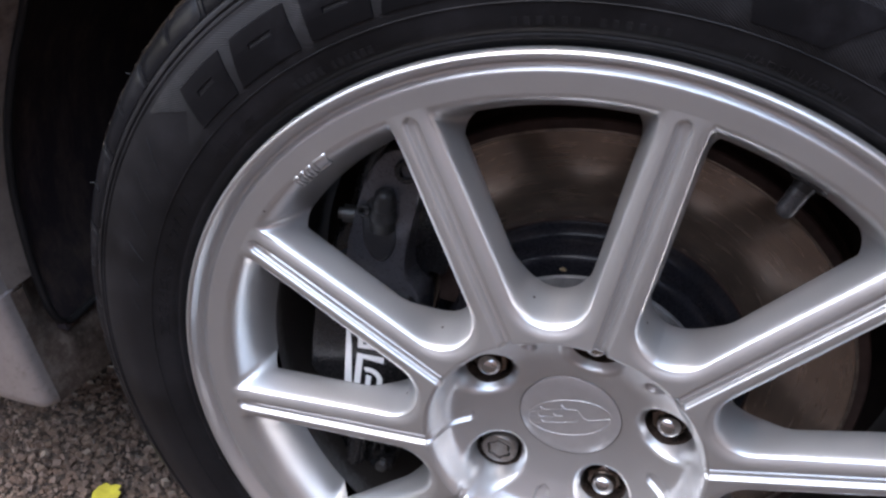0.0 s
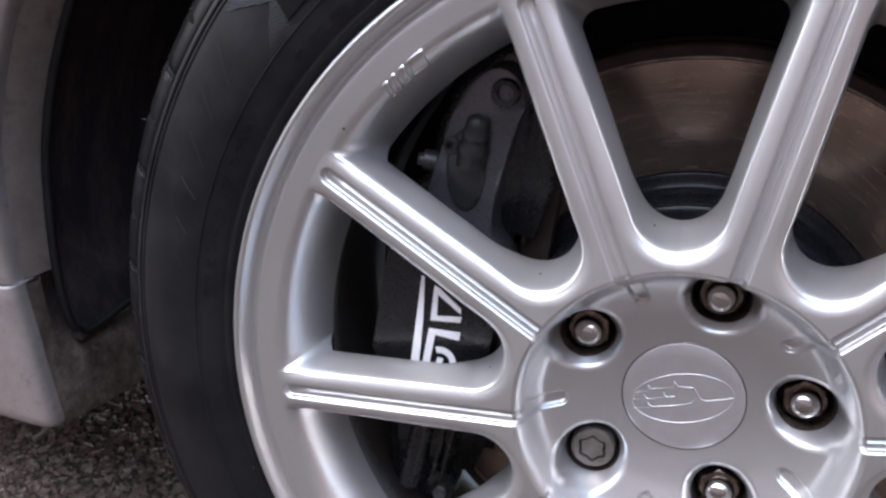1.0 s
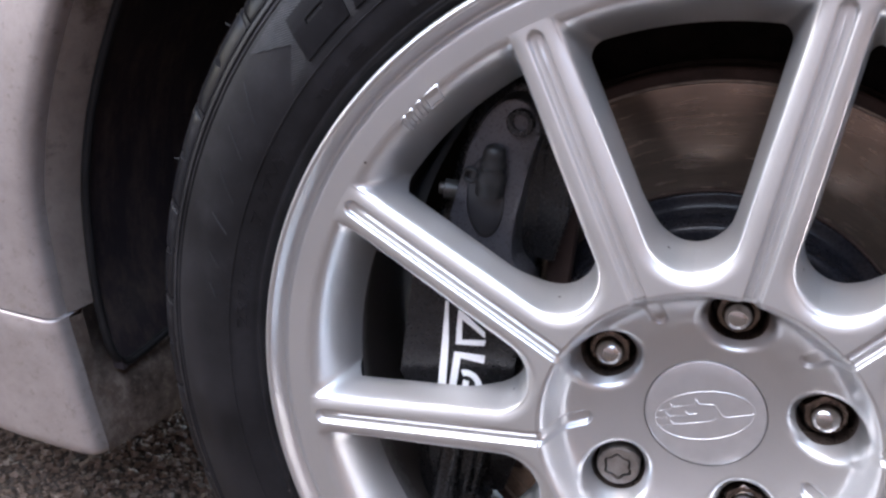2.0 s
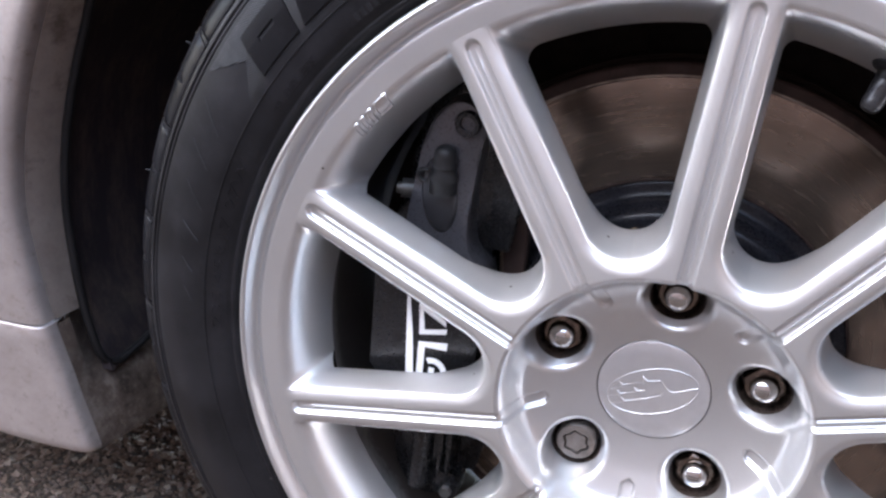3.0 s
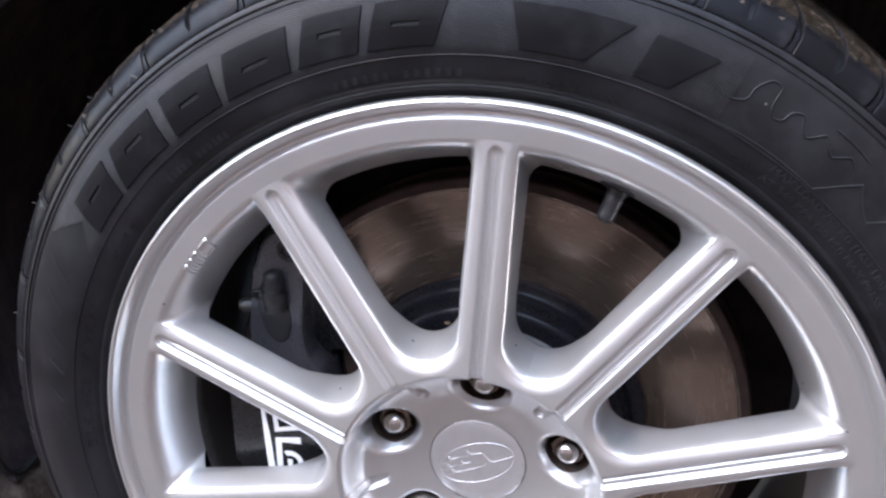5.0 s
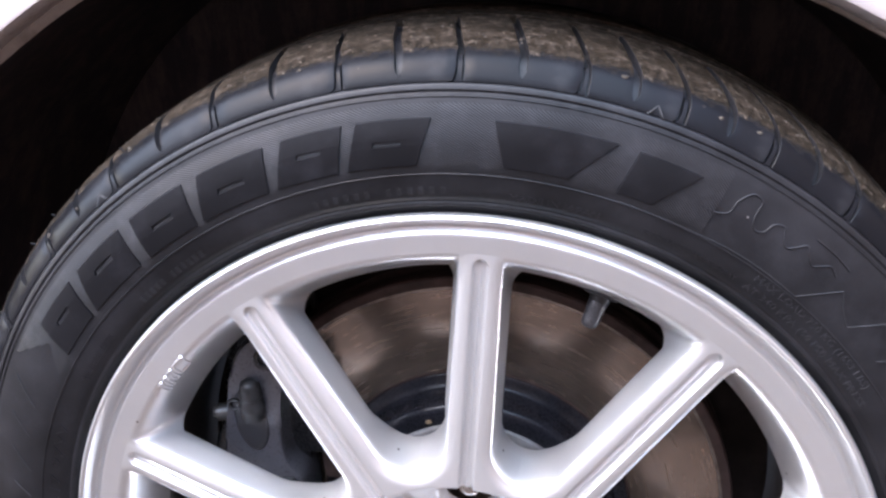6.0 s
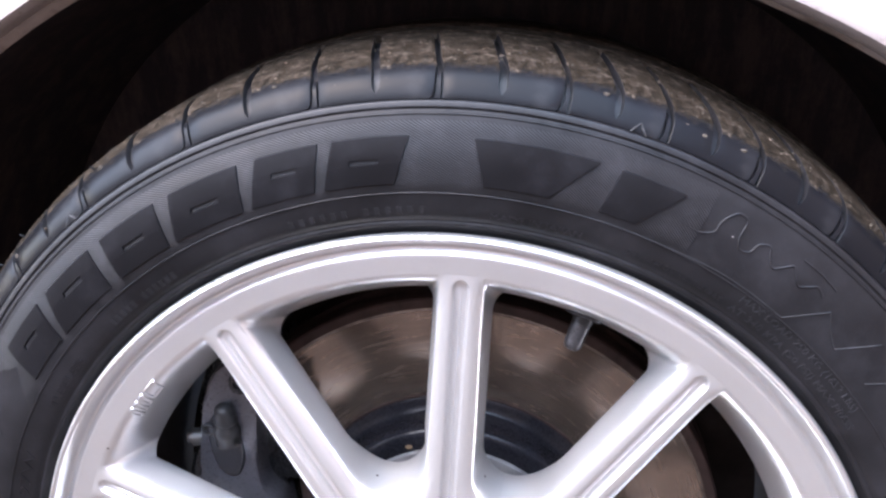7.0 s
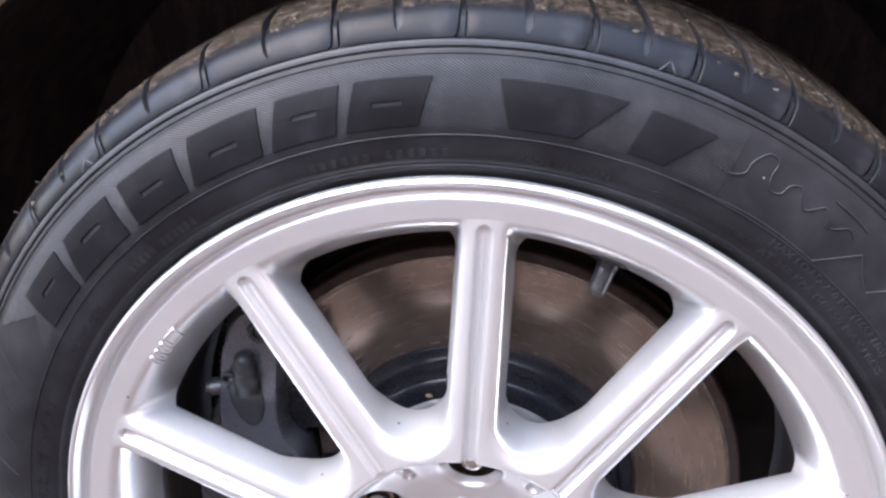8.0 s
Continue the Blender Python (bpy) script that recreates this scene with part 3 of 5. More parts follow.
def nut_piece(rings_of, name, mat):
    bm = bmesh.new()
    rings = []
    for r, h, six in rings_of:
        ring = []
        for j in range(36):
            a = 2 * math.pi * j / 36
            q = r * (math.cos(math.pi / 6) / math.cos((a % (math.pi / 3)) - math.pi / 6)) if six else r
            ring.append(bm.verts.new((q * math.cos(a), -h, q * math.sin(a))))
        rings.append(ring)
    for p, q in zip(rings, rings[1:]):
        for j in range(36):
            bm.faces.new((p[j], p[(j + 1) % 36], q[(j + 1) % 36], q[j]))
    bm.faces.new(rings[-1])
    return from_bm(name, bm, mat, 32)


def lock_nut():
    bm = bmesh.new()
    rings = []
    for r, h, star in ((0.0116, -0.014, 0), (0.0116, 0.0012, 0), (0.0108, 0.0026, 0), (0.0090, 0.0029, 0), (0.0072, 0.0027, 0.10), (0.0071, -0.0040, 0.10), (0.0060, -0.0040, 0.10), (0.0059, 0.0022, 0.10), (0.0030, 0.0022, 0.0)):
        ring = []
        for j in range(60):
            a = 2 * math.pi * j / 60
            q = r * (1 + star * math.cos(6 * a))
            ring.append(bm.verts.new((q * math.cos(a), -h, q * math.sin(a))))
        rings.append(ring)
    for p, q in zip(rings, rings[1:]):
        for j in range(60):
            bm.faces.new((p[j], p[(j + 1) % 60], q[(j + 1) % 60], q[j]))
    bm.faces.new(rings[-1])
    return from_bm("locking_nut", bm, LOCKSTEEL, 32)


NUT = nut_piece(((0.0121, -0.010, True), (0.0121, 0.0022, True), (0.0114, 0.0034, True), (0.0098, 0.0042, False), (0.0078, 0.0044, False)), "lug_nut", NUTHEX)
DOME = nut_piece(((0.0077, 0.0030, False), (0.0077, 0.0056, False), (0.0073, 0.0078, False), (0.0063, 0.0097, False), (0.0047, 0.0112, False), (0.0027, 0.0121, False), (0.0009, 0.0124, False)), "nut_dome", CHROME)
for k, a in enumerate(LUGS):
    spot = Matrix.Translation(polar(a, R_LUG, 0.0285)) @ Matrix.Rotation(0.4 + k, 4, "Y")
    if k == 2:
        part("locking_nut", lock_nut(), wheel, "dull steel locking nut with a star-shaped keyhole", Matrix.Translation((0, -0.006, 0)) @ spot)
    else:
        nut = part("lug_nut", NUT, wheel, "rusty hexagonal wheel nut with a bright dome", spot)
        part("nut_dome", DOME, nut, "bright satin dome of the nut")

# the valve, in the cove beside the topmost spoke
va = radians(69.4)
valve_at = Matrix.Translation(polar(va, 0.1935, 0.022)) @ Matrix.Rotation(-va, 4, "Y") @ Matrix.Rotation(radians(-70), 4, "Z")
valve_stem = part("valve_stem", lathe("valve_stem", [(0.0, 0.0006), (0.0050, 0.0006), (0.0056, -0.001), (0.0062, -0.006), (0.0095, -0.008), (0.0100, -0.012)], RUBBERCAP, 24), wheel, "black rubber tyre valve", valve_at)
part("dust_cap", lathe("dust_cap", [(0.0, 0.0150), (0.0020, 0.0149), (0.0036, 0.0142), (0.0046, 0.0126), (0.0049, 0.0105), (0.0049, 0.0060), (0.0051, 0.0056), (0.0052, 0.0006), (0.0047, 0.0)], VALVE, 28), valve_stem, "smoky grey plastic dust cap")
part("valve_grommet", lathe("valve_grommet", [(0.0, 0.0008), (0.0055, 0.0008), (0.0078, 0.0014), (0.0094, 0.0010), (0.0101, 0.0), (0.0101, -0.0015)], RUBBERCAP, 32), wheel, "black rubber grommet of the valve",
     Matrix.Translation(polar(radians(69.8), 0.2000, 0.0172)) @ Matrix.Rotation(-radians(69.8), 4, "Y") @ Matrix.Rotation(radians(-65.3), 4, "Z"))

# ---- the tyre ----
SIDE = smooth_profile([(0.2235, 0.0125), (0.2290, 0.0060), (0.2335, 0.0030), (0.2365, 0.0012), (0.2385, -0.0008), (0.2398, -0.0022), (0.2412, -0.0024), (0.2424, -0.0020), (0.2460, -0.0042), (0.2560, -0.0060),
                       (0.2640, -0.0063), (0.2760, -0.0050), (0.2880, -0.0012), (0.2930, 0.0010), (0.2943, 0.0013), (0.2949, 0.0021), (0.2956, 0.0023), (0.2962, 0.0018), (0.2972, 0.0022), (0.2985, 0.0030),
                       (0.2991, 0.0044), (0.2996, 0.0064), (0.3030, 0.0100), (0.3068, 0.0138), (0.3100, 0.0190), (0.3118, 0.0250), (0.3132, 0.0380), (0.3140, 0.0600), (0.3144, 0.0900), (0.3145, 0.1115)], 3)
SIDE_R, SIDE_Y = [p[0] for p in SIDE], [p[1] for p in SIDE]
FAR = [(r, 0.223 - y) for r, y in reversed(SIDE[:-1])]
tyre = part("tyre", spun("tyre", SIDE + FAR, SIDEWALL, 300, flip=True), wheel, "black low-profile tyre with raised sidewall markings")


def side_y(r):
    return float(np.interp(r, SIDE_R[:62], SIDE_Y[:62]))


def on_side(a, r, lift):
    return polar(a, r, side_y(r) - lift)


def tread_block(pitch):
    """One shoulder block, about +x, with an open slit that stops half-way down; its edges drop into the grooves round it."""
    path = [(0.2990, 0.0046), (0.2995, 0.0040), (0.3004, 0.0043), (0.3026, 0.0055), (0.3048, 0.0069), (0.3069, 0.0086), (0.3089, 0.0107), (0.3107, 0.0133)]
    path += smooth_profile([(0.3123, 0.0165), (0.3142, 0.0212), (0.3160, 0.0290), (0.3174, 0.0410), (0.3182, 0.0560), (0.3187, 0.0720), (0.3188, 0.0820)], 3)
    n = len(path)
    gap = 0.0019 / 0.3 / pitch
    verts = []
    for i, (r, y) in enumerate(path):
        p, q = np.array(path[max(0, i - 1)]), np.array(path[min(n - 1, i + 1)])
        t = q - p
        nr, ny = t[1] / np.hypot(*t), -t[0] / np.hypot(*t)
        hook = 0.016 * max(0.0, (i - 5) / n) + 0.050 * max(0.0, (i - 9) / n) ** 1.5
        wide = (0.0, 0.75, 0.95, 1.0)[min(3, max(0, i - 3))] * 0.0017 / 0.3 / pitch
        g = gap * (1 - 0.35 * min(1.0, max(0.0, (i - 5) / 5)))
        corner = (0.060, 0.036, 0.016, 0.004)[i] if i < 4 else 0.0
        cols = [(-0.5 + g + corner, 1), (-0.497 + g + corner, 0.6), (-0.488 + g + corner, 0), (-0.36, 0), (-0.24, 0), (-0.13, 0), (-0.03 - wide, 0), (-0.006 - wide, 0.25), (-0.9 * wide, 2), (0.9 * wide, 2), (0.006 + wide, 0.25), (0.03 + wide, 0),
                (0.13, 0), (0.24, 0), (0.36, 0), (0.488 - g, 0), (0.497 - g, 0.6), (0.5 - g, 1)]
        for c, kind in cols:
            sink = 0.0005 * kind if kind < 1 and (i > 3 or abs(c) > 0.4) else 0.0
            if i == 0 or i == n - 1:
                sink = 0.0040
            elif kind == 1:
                sink = 0.0016 + 0.0045 * min(1.0, max(0.0, (i - 4) / 5))
            elif kind == 2 and i > 3:
                sink = 0.0065
            verts.append(polar(c * pitch + hook, r - nr * sink, y - ny * sink))
    faces = grid_faces(n, len(cols), flip=True)
    # the flush rib in the gap to the next block, parted from both by a fine line
    base = len(verts)
    rib = path[:10]
    for i, (r, y) in enumerate(rib):
        p, q = np.array(path[max(0, i - 1)]), np.array(path[i + 1])
        t = q - p
        nr, ny = t[1] / np.hypot(*t), -t[0] / np.hypot(*t)
        hook = 0.016 * max(0.0, (i - 5) / n) + 0.050 * max(0.0, (i - 9) / n) ** 1.5
        corner = (0.060, 0.036, 0.016, 0.004)[i] if i < 4 else 0.0
        line = 0.00075 / 0.3 / pitch
        left, right = -0.5 - gap + line, -0.5 + gap + corner - line
        fade = 0.0035 * max(0.0, (i - 5) / 4) ** 2
        for c, drop in ((left, 0.0022), (left + 0.004, 0.0003), (right - 0.004, 0.0003), (right, 0.0022)):
            verts.append(polar(c * pitch + hook, r - nr * (drop + fade), y - ny * (drop + fade)))
    faces += grid_faces(len(rib), 4, flip=True, base=base)
    me = mesh_of("tread_block", verts, faces, TREAD, angle=30)
    # slit and groove walls get the mud-free sidewall rubber, dark in place of shade
    me.materials.append(SIDEWALL)
    wide_cols = len(cols) - 1
    for p in me.polygons:
        column, row = p.index % wide_cols, p.index // wide_cols
        if row < n - 1 and column in (0, wide_cols - 1) or (row < n - 1 and column in (7, 8, 9) and row >= 4):
            p.material_index = 1
    return me


grooves = [53.3, 62.2, 70.9, 79.9, 91.0, 102.2, 115.1, 128.0] + [128.0 + 285.3 * k / 26 for k in range(1, 27)]
blocks = {}
for a0, a1 in zip(grooves, grooves[1:]):
    wide = round(a1 - a0, 1)
    if wide not in blocks:
        blocks[wide] = tread_block(radians(a1 - a0))
    part("tread_block", blocks[wide], tyre, at=Matrix.Rotation(-radians((a0 + a1) / 2), 4, "Y"))
for y0, y1 in ((0.088, 0.108), (0.115, 0.135)):
    part("tread_rib", spun("tread_rib", [(0.3140, y0 - 0.0005), (0.3188, y0 + 0.001), (0.3191, (y0 + y1) / 2), (0.3188, y1 - 0.001), (0.3140, y1 + 0.0005)], TREAD, 180, angle=35), tyre)


def draped(name, outline_sets, mat, lift, thick):
    """Flat shapes, given as polygons of (angle in radians, radius), laid on the sidewall as low raised plates."""
    bm = bmesh.new()
    for poly in outline_sets:
        top = [bm.verts.new(on_side(a, r, lift + thick)) for a, r in poly]
        low = [bm.verts.new(on_side(a, r, lift - 0.0003)) for a, r in poly]
        n = len(poly)
        bm.faces.new(top)
        for i in range(n):
            bm.faces.new((top[i], top[(i + 1) % n], low[(i + 1) % n], low[i]))
    return from_bm(name, bm, mat, 30)


def strip(a0, a1, r0, r1, mat, name, lift, n_a=120, n_r=8, ends=None):
    """A thin band on the sidewall with a lengthwise and a radial map coordinate in metres."""
    verts, faces, uvs = [], [], []
    for i in range(n_r + 1):
        r = r0 + (r1 - r0) * i / n_r
        b0, b1 = (a0, a1) if ends is None else (a0, a1 - ends(i / n_r))
        for j in range(n_a + 1):
            a = b0 + (b1 - b0) * j / n_a
            verts.append(on_side(a, r, lift if 0 < i < n_r else lift - 0.0004))
            uvs.append((a * 0.275, r))
    faces = grid_faces(n_r + 1, n_a + 1, flip=True)
    me = mesh_of(name, verts, faces, mat)
    layer = me.uv_layers.new(name="UVMap")
    for loop in me.loops:
        layer.data[loop.index].uv = uvs[loop.vertex_index]
    return me


def zigzag(q):
    return radians(4.5) * (1 - abs(q * 2 - 1))


part("ribbed_band", strip(radians(64.5), radians(152), 0.2578, 0.2905, BAND, "ribbed_band", 0.0004, n_a=160, n_r=12, ends=zigzag), tyre, "finely ribbed sidewall band")


def drape_patches(patches, mat, lift, n_a=10, n_r=6):
    """Raised marks that follow the sidewall's bulge: each patch is (low left, low right, top right, top left, q0, q1) in degrees and fractions of the band."""
    verts, faces = [], []
    for l0, l1, t1, t0, q0, q1 in patches:
        base = len(verts)
        for i in range(-1, n_r + 2):
            f = min(1.0, max(0.0, i / n_r))
            q = q0 + (q1 - q0) * f
            r = 0.2612 + 0.0253 * q
            for j in range(-1, n_a + 2):
                g = min(1.0, max(0.0, j / n_a))
                a = (l0 + (t0 - l0) * f) * (1 - g) + (l1 + (t1 - l1) * f) * g
                out = i < 0 or i > n_r or j < 0 or j > n_a
                da = (0.06 if j < 0 else -0.06 if j > n_a else 0.0)
                dr = -0.0003 if i < 0 else 0.0003 if i > n_r else 0.0
                verts.append(on_side(radians(a + da), r + dr, -0.0002 if out else lift))
        faces += grid_faces(n_r + 3, n_a + 3, False, False, base)
    return weld(verts, faces, mat, "raised_block", 25)


def block_with_slit(l0, l1, t1, t0, q0, q1, slot):
    """A leaning block between two radii, left open along a short slit."""
    def band(u0, u1, f0, f1):
        out = []
        for f, u in ((f0, u0), (f0, u1), (f1, u1), (f1, u0)):
            left, right = l0 + (t0 - l0) * f, l1 + (t1 - l1) * f
            out.append(left + (right - left) * u)
        return (*out, q0 + (q1 - q0) * f0, q0 + (q1 - q0) * f1)

    low, high = slot - 0.06, slot + 0.06
    return [band(0, 1, 0, low), band(0, 1, high, 1), band(0, 0.3, low, high), band(0.7, 1, low, high)]


# raised plain blocks round the sidewall, each with a short slit
for l0, l1, t1, t0, slot in ((147.2, 140.4, 139.4, 146.2, 0.60), (139.4, 130.6, 130.2, 137.5, 0.62), (128.9, 121.6, 120.9, 128.3, 0.50), (120.6, 112.0, 111.0, 118.9, 0.46), (110.9, 103.8, 102.5, 108.9, 0.56), (102.7, 95.3, 93.6, 101.0, 0.50)):
    part("raised_block", drape_patches(block_with_slit(l0, l1, t1, t0, 0.04, 0.90, slot), GLYPH, 0.0013), tyre, "smooth raised rubber block mark")
for patch in ((86.2, 79.6, 75.6, 87.4, 0.04, 0.88), (74.3, 70.6, 67.1, 73.4, 0.04, 0.86)):
    part("raised_block", drape_patches([patch], GLYPH, 0.0013), tyre, "smooth raised rubber wedge mark")


def bead_on_side(points, width, height, mat, name):
    """A thin raised line through (angle in degrees, radius) points on the sidewall."""
    pts = smooth_profile(points, 8)
    verts = []
    for i, (a, r) in enumerate(pts):
        p, q = pts[max(0, i - 1)], pts[min(len(pts) - 1, i + 1)]
        tx, tr = radians(q[0] - p[0]) * 0.27, q[1] - p[1]
        t = math.hypot(tx, tr) or 1
        nx, nr = -tr / t, tx / t
        for o, h in ((-0.5, -0.0003), (-0.3, height), (0.3, height), (0.5, -0.0003)):
            verts.append(on_side(radians(a) + nx * o * width / 0.27, r + nr * o * width, h))
    return mesh_of(name, verts, grid_faces(len(pts), 4), mat)


script = [[(66.4, 0.2716), (64.6, 0.2708), (63.2, 0.2740), (63.0, 0.2800), (62.0, 0.2862), (60.9, 0.2850), (60.8, 0.2780), (60.2, 0.2730), (59.2, 0.2742), (58.8, 0.2792), (57.8, 0.2812), (57.2, 0.2770), (56.4, 0.2742), (55.6, 0.2770),
           (54.8, 0.2804), (54.0, 0.2770), (53.2, 0.2746), (52.4, 0.2772), (51.6, 0.2798), (50.6, 0.2776)],
          [(54.4, 0.2852), (52.0, 0.2850), (50.0, 0.2838)]]
for line in script:
    part("raised_line", bead_on_side(line, 0.0009, 0.0005, SIDEWALL, "raised_line"), tyre)
for line in ([(74.0, 0.2576), (66.0, 0.2578), (59.5, 0.2590), (52.1, 0.2584)], [(52.1, 0.2584), (48.9, 0.2754)], [(48.9, 0.2754), (47.4, 0.2690), (45.8, 0.2650)], [(45.6, 0.2648), (42.8, 0.2818)], [(40.4, 0.2650), (38.2, 0.2790)],
             [(154.4, 0.2853), (157.2, 0.2684)], [(159.3, 0.2821), (161.8, 0.2676)], [(164.2, 0.2781), (167.1, 0.2644)], [(169.4, 0.2753), (171.2, 0.2640)], [(174.1, 0.2730), (175.7, 0.2656)], [(178.0, 0.2705), (179.8, 0.2650)]):
    part("raised_line", bead_on_side(line, 0.0007, 0.0004, MOULDED, "raised_line"), tyre)
for r in (0.2934, 0.2572):
    part("raised_ring", spun("raised_ring", [(r - 0.0005, side_y(r - 0.0005) + 0.0002), (r - 0.0002, side_y(r) - 0.0005), (r + 0.0002, side_y(r) - 0.0005), (r + 0.0005, side_y(r + 0.0005) + 0.0002)], SIDEWALL, 240, flip=True), tyre)


def sidewall_words(text, a_start, r, size, a_end, mat=MOULDED):
    """Words moulded into the sidewall, running clockwise from a_start to a_end (degrees) on the radius r."""
    cu = bpy.data.curves.new("sidewall_text", "FONT")
    cu.body = text
    cu.size = 1.0
    cu.resolution_u = 2
    cu.extrude = 0.0
    tmp = bpy.data.objects.new("sidewall_text", cu)
    me = bpy.data.meshes.new_from_object(tmp)
    bpy.data.objects.remove(tmp)
    bpy.data.curves.remove(cu)
    bm = bmesh.new()
    bm.from_mesh(me)
    bmesh.ops.triangulate(bm, faces=bm.faces)
    x0, x1 = min(v.co.x for v in bm.verts), max(v.co.x for v in bm.verts)
    made = bmesh.ops.extrude_face_region(bm, geom=bm.faces[:])
    low = {g for g in made["geom"] if isinstance(g, bmesh.types.BMVert)}
    for v in bm.verts:
        q = (v.co.x - x0) / (x1 - x0)
        a = radians(a_start + (a_end - a_start) * q)
        v.co = on_side(a, r + v.co.y * size, 0.0004 if v in low else -0.0003)
    bpy.data.meshes.remove(me)
    return from_bm("sidewall_text", bm, mat, 30)


for words in (("MADE IN JAPAN", 85.2, 0.2455, 0.0048, 75.0), ("CANADA AND USA CODES ONLY", 70.0, 0.2468, 0.0034, 58.2), ("MAX LOAD 750 KG (1653 LBS)", 56.6, 0.2525, 0.0052, 38.0),
              ("AT 340 KPA (50 PSI) MAX PRESS", 57.0, 0.2460, 0.0050, 36.0), ("235/45R17 97W", 183.0, 0.2472, 0.0085, 158.0, SIDEWALL), ("TUBELESS", 150.0, 0.2466, 0.0052, 141.5, SIDEWALL)):
    part("sidewall_text", sidewall_words(*words), tyre)
# a run of small marks too worn to read
for k in range(26):
    if k % 7 == 5:
        continue
    a = 134.5 - k * 0.95 if k < 13 else 108 - (k - 13) * 1.25
    part("worn_mark", draped("worn_mark", [[(radians(a), 0.2462), (radians(a - 0.55), 0.2462), (radians(a - 0.6), 0.2502), (radians(a - 0.05), 0.2502)]], MOULDED, 0.0, 0.00025), tyre)

# clods of dried mud and thin moulding whiskers on the shoulder
CLOD = plain("dried_mud_clod", (0.036, 0.027, 0.019), 0.9, 0.0, 0.5, 400)
whim = random.Random(11)


def clod(seed):
    dice = random.Random(seed)
    bm = bmesh.new()
    bmesh.ops.create_icosphere(bm, subdivisions=2, radius=1.0)
    for v in bm.verts:
        v.co *= dice.uniform(0.65, 1.2)
        v.co.y *= 0.55
    return from_bm("mud_clod", bm, CLOD, 50)


CLODS = [clod(k) for k in range(3)]
for a in (64.0, 67.5, 69.3, 76.4, 83.2, 85.0, 96.0, 99.5, 105.6, 112.0, 117.6, 124.5, 134.0, 139.0):
    r = whim.uniform(0.3065, 0.3125)
    y = float(np.interp(r, (0.3042, 0.3082, 0.3102, 0.3122), (0.0075, 0.0111, 0.0133, 0.0163)))
    size = whim.choice((0.0007, 0.0009, 0.0012, 0.0017))
    part("mud_clod", CLODS[whim.randrange(3)], tyre, "small clod of dried mud", Matrix.Translation(polar(radians(a + whim.uniform(-0.8, 0.8)), r, y - size * 0.15)) @ Matrix.Rotation(whim.uniform(0, 6), 4, "Y") @ Matrix.Scale(size, 4))


def crumbs():
    """Loose crumbs of dry soil and grit stuck over the muddy part of the tread."""
    m = Nodes("dry_soil")
    tint = m.add("ShaderNodeNewGeometry").outputs["Random Per Island"]
    m.set(color=m.ramp(tint, [(0.0, (0.010, 0.008, 0.006)), (0.45, (0.040, 0.030, 0.021)), (0.85, (0.045, 0.034, 0.024)), (1.0, (0.11, 0.085, 0.060))]), rough=0.85)
    dice = random.Random(23)
    shape = [(1, 0, 0), (-1, 0, 0), (0, 1, 0), (0, -1, 0), (0, 0, 1), (0, 0, -1)]
    tris = [(0, 2, 4), (2, 1, 4), (1, 3, 4), (3, 0, 4), (2, 0, 5), (1, 2, 5), (3, 1, 5), (0, 3, 5)]
    verts, faces = [], []
    for _ in range(600):
        a = radians(dice.uniform(38, 176))
        y = 0.0185 + abs(dice.gauss(0, 0.016))
        r = float(np.interp(y, (0.0163, 0.0210, 0.0290, 0.0410, 0.0560, 0.0720), (0.3122, 0.3142, 0.3160, 0.3174, 0.3182, 0.3187)))
        size = dice.choice((0.0003, 0.0003, 0.0004, 0.0005, 0.0007))
        spin = Euler((dice.uniform(0, 6), dice.uniform(0, 6), dice.uniform(0, 6))).to_matrix()
        spot = Vector(polar(a, r + size * 0.2, y))
        base = len(verts)
        for p in shape:
            verts.append(spot + spin @ Vector(p) * size * dice.uniform(0.6, 1.3))
        faces += [tuple(base + i for i in t) for t in tris]
    return mesh_of("dry_soil", verts, faces, m.mat, smooth=False)


tagged(part("dry_soil", crumbs(), tyre), "loose crumbs of dry soil", kind="stuff")
WHISKER = lathe("rubber_whisker", [(0.00055, 0.0), (0.0005, 0.0016), (0.0003, 0.0030), (0.0001, 0.0032)], MOULDED, 8)
for a in (126.3, 137.2, 141.5, 152.6, 168.0):
    part("rubber_whisker", WHISKER, tyre, "thin rubber moulding whisker", Matrix.Translation(polar(radians(a), 0.3135, 0.0195)) @ Matrix.Rotation(-radians(a), 4, "Y") @ Matrix.Rotation(radians(60), 4, "Z"))

# small outlined wear triangles at the shoulder
for a in (73.2, 130.2):
    for p, q in (((a - 0.75, 0.2990), (a, 0.3036)), ((a, 0.3036), (a + 0.75, 0.2990))):
        line = [(p[0] + (q[0] - p[0]) * k / 4, p[1] + (q[1] - p[1]) * k / 4) for k in range(5)]
        verts = []
        for b, r in line:
            y = float(np.interp(r, (0.2990, 0.3004, 0.3022, 0.3042), (0.0040, 0.0044, 0.0058, 0.0075)))
            for o, h in ((-0.16, 0.0), (-0.08, 0.0008), (0.08, 0.0008), (0.16, 0.0)):
                verts.append(polar(radians(b + o), r + h * 0.6, y - h))
        part("wear_mark", mesh_of("wear_mark", verts, grid_faces(5, 4), MOULDED), tyre, "small raised wear triangle")

# small plain bars stamped in outline into the rim beside a spoke


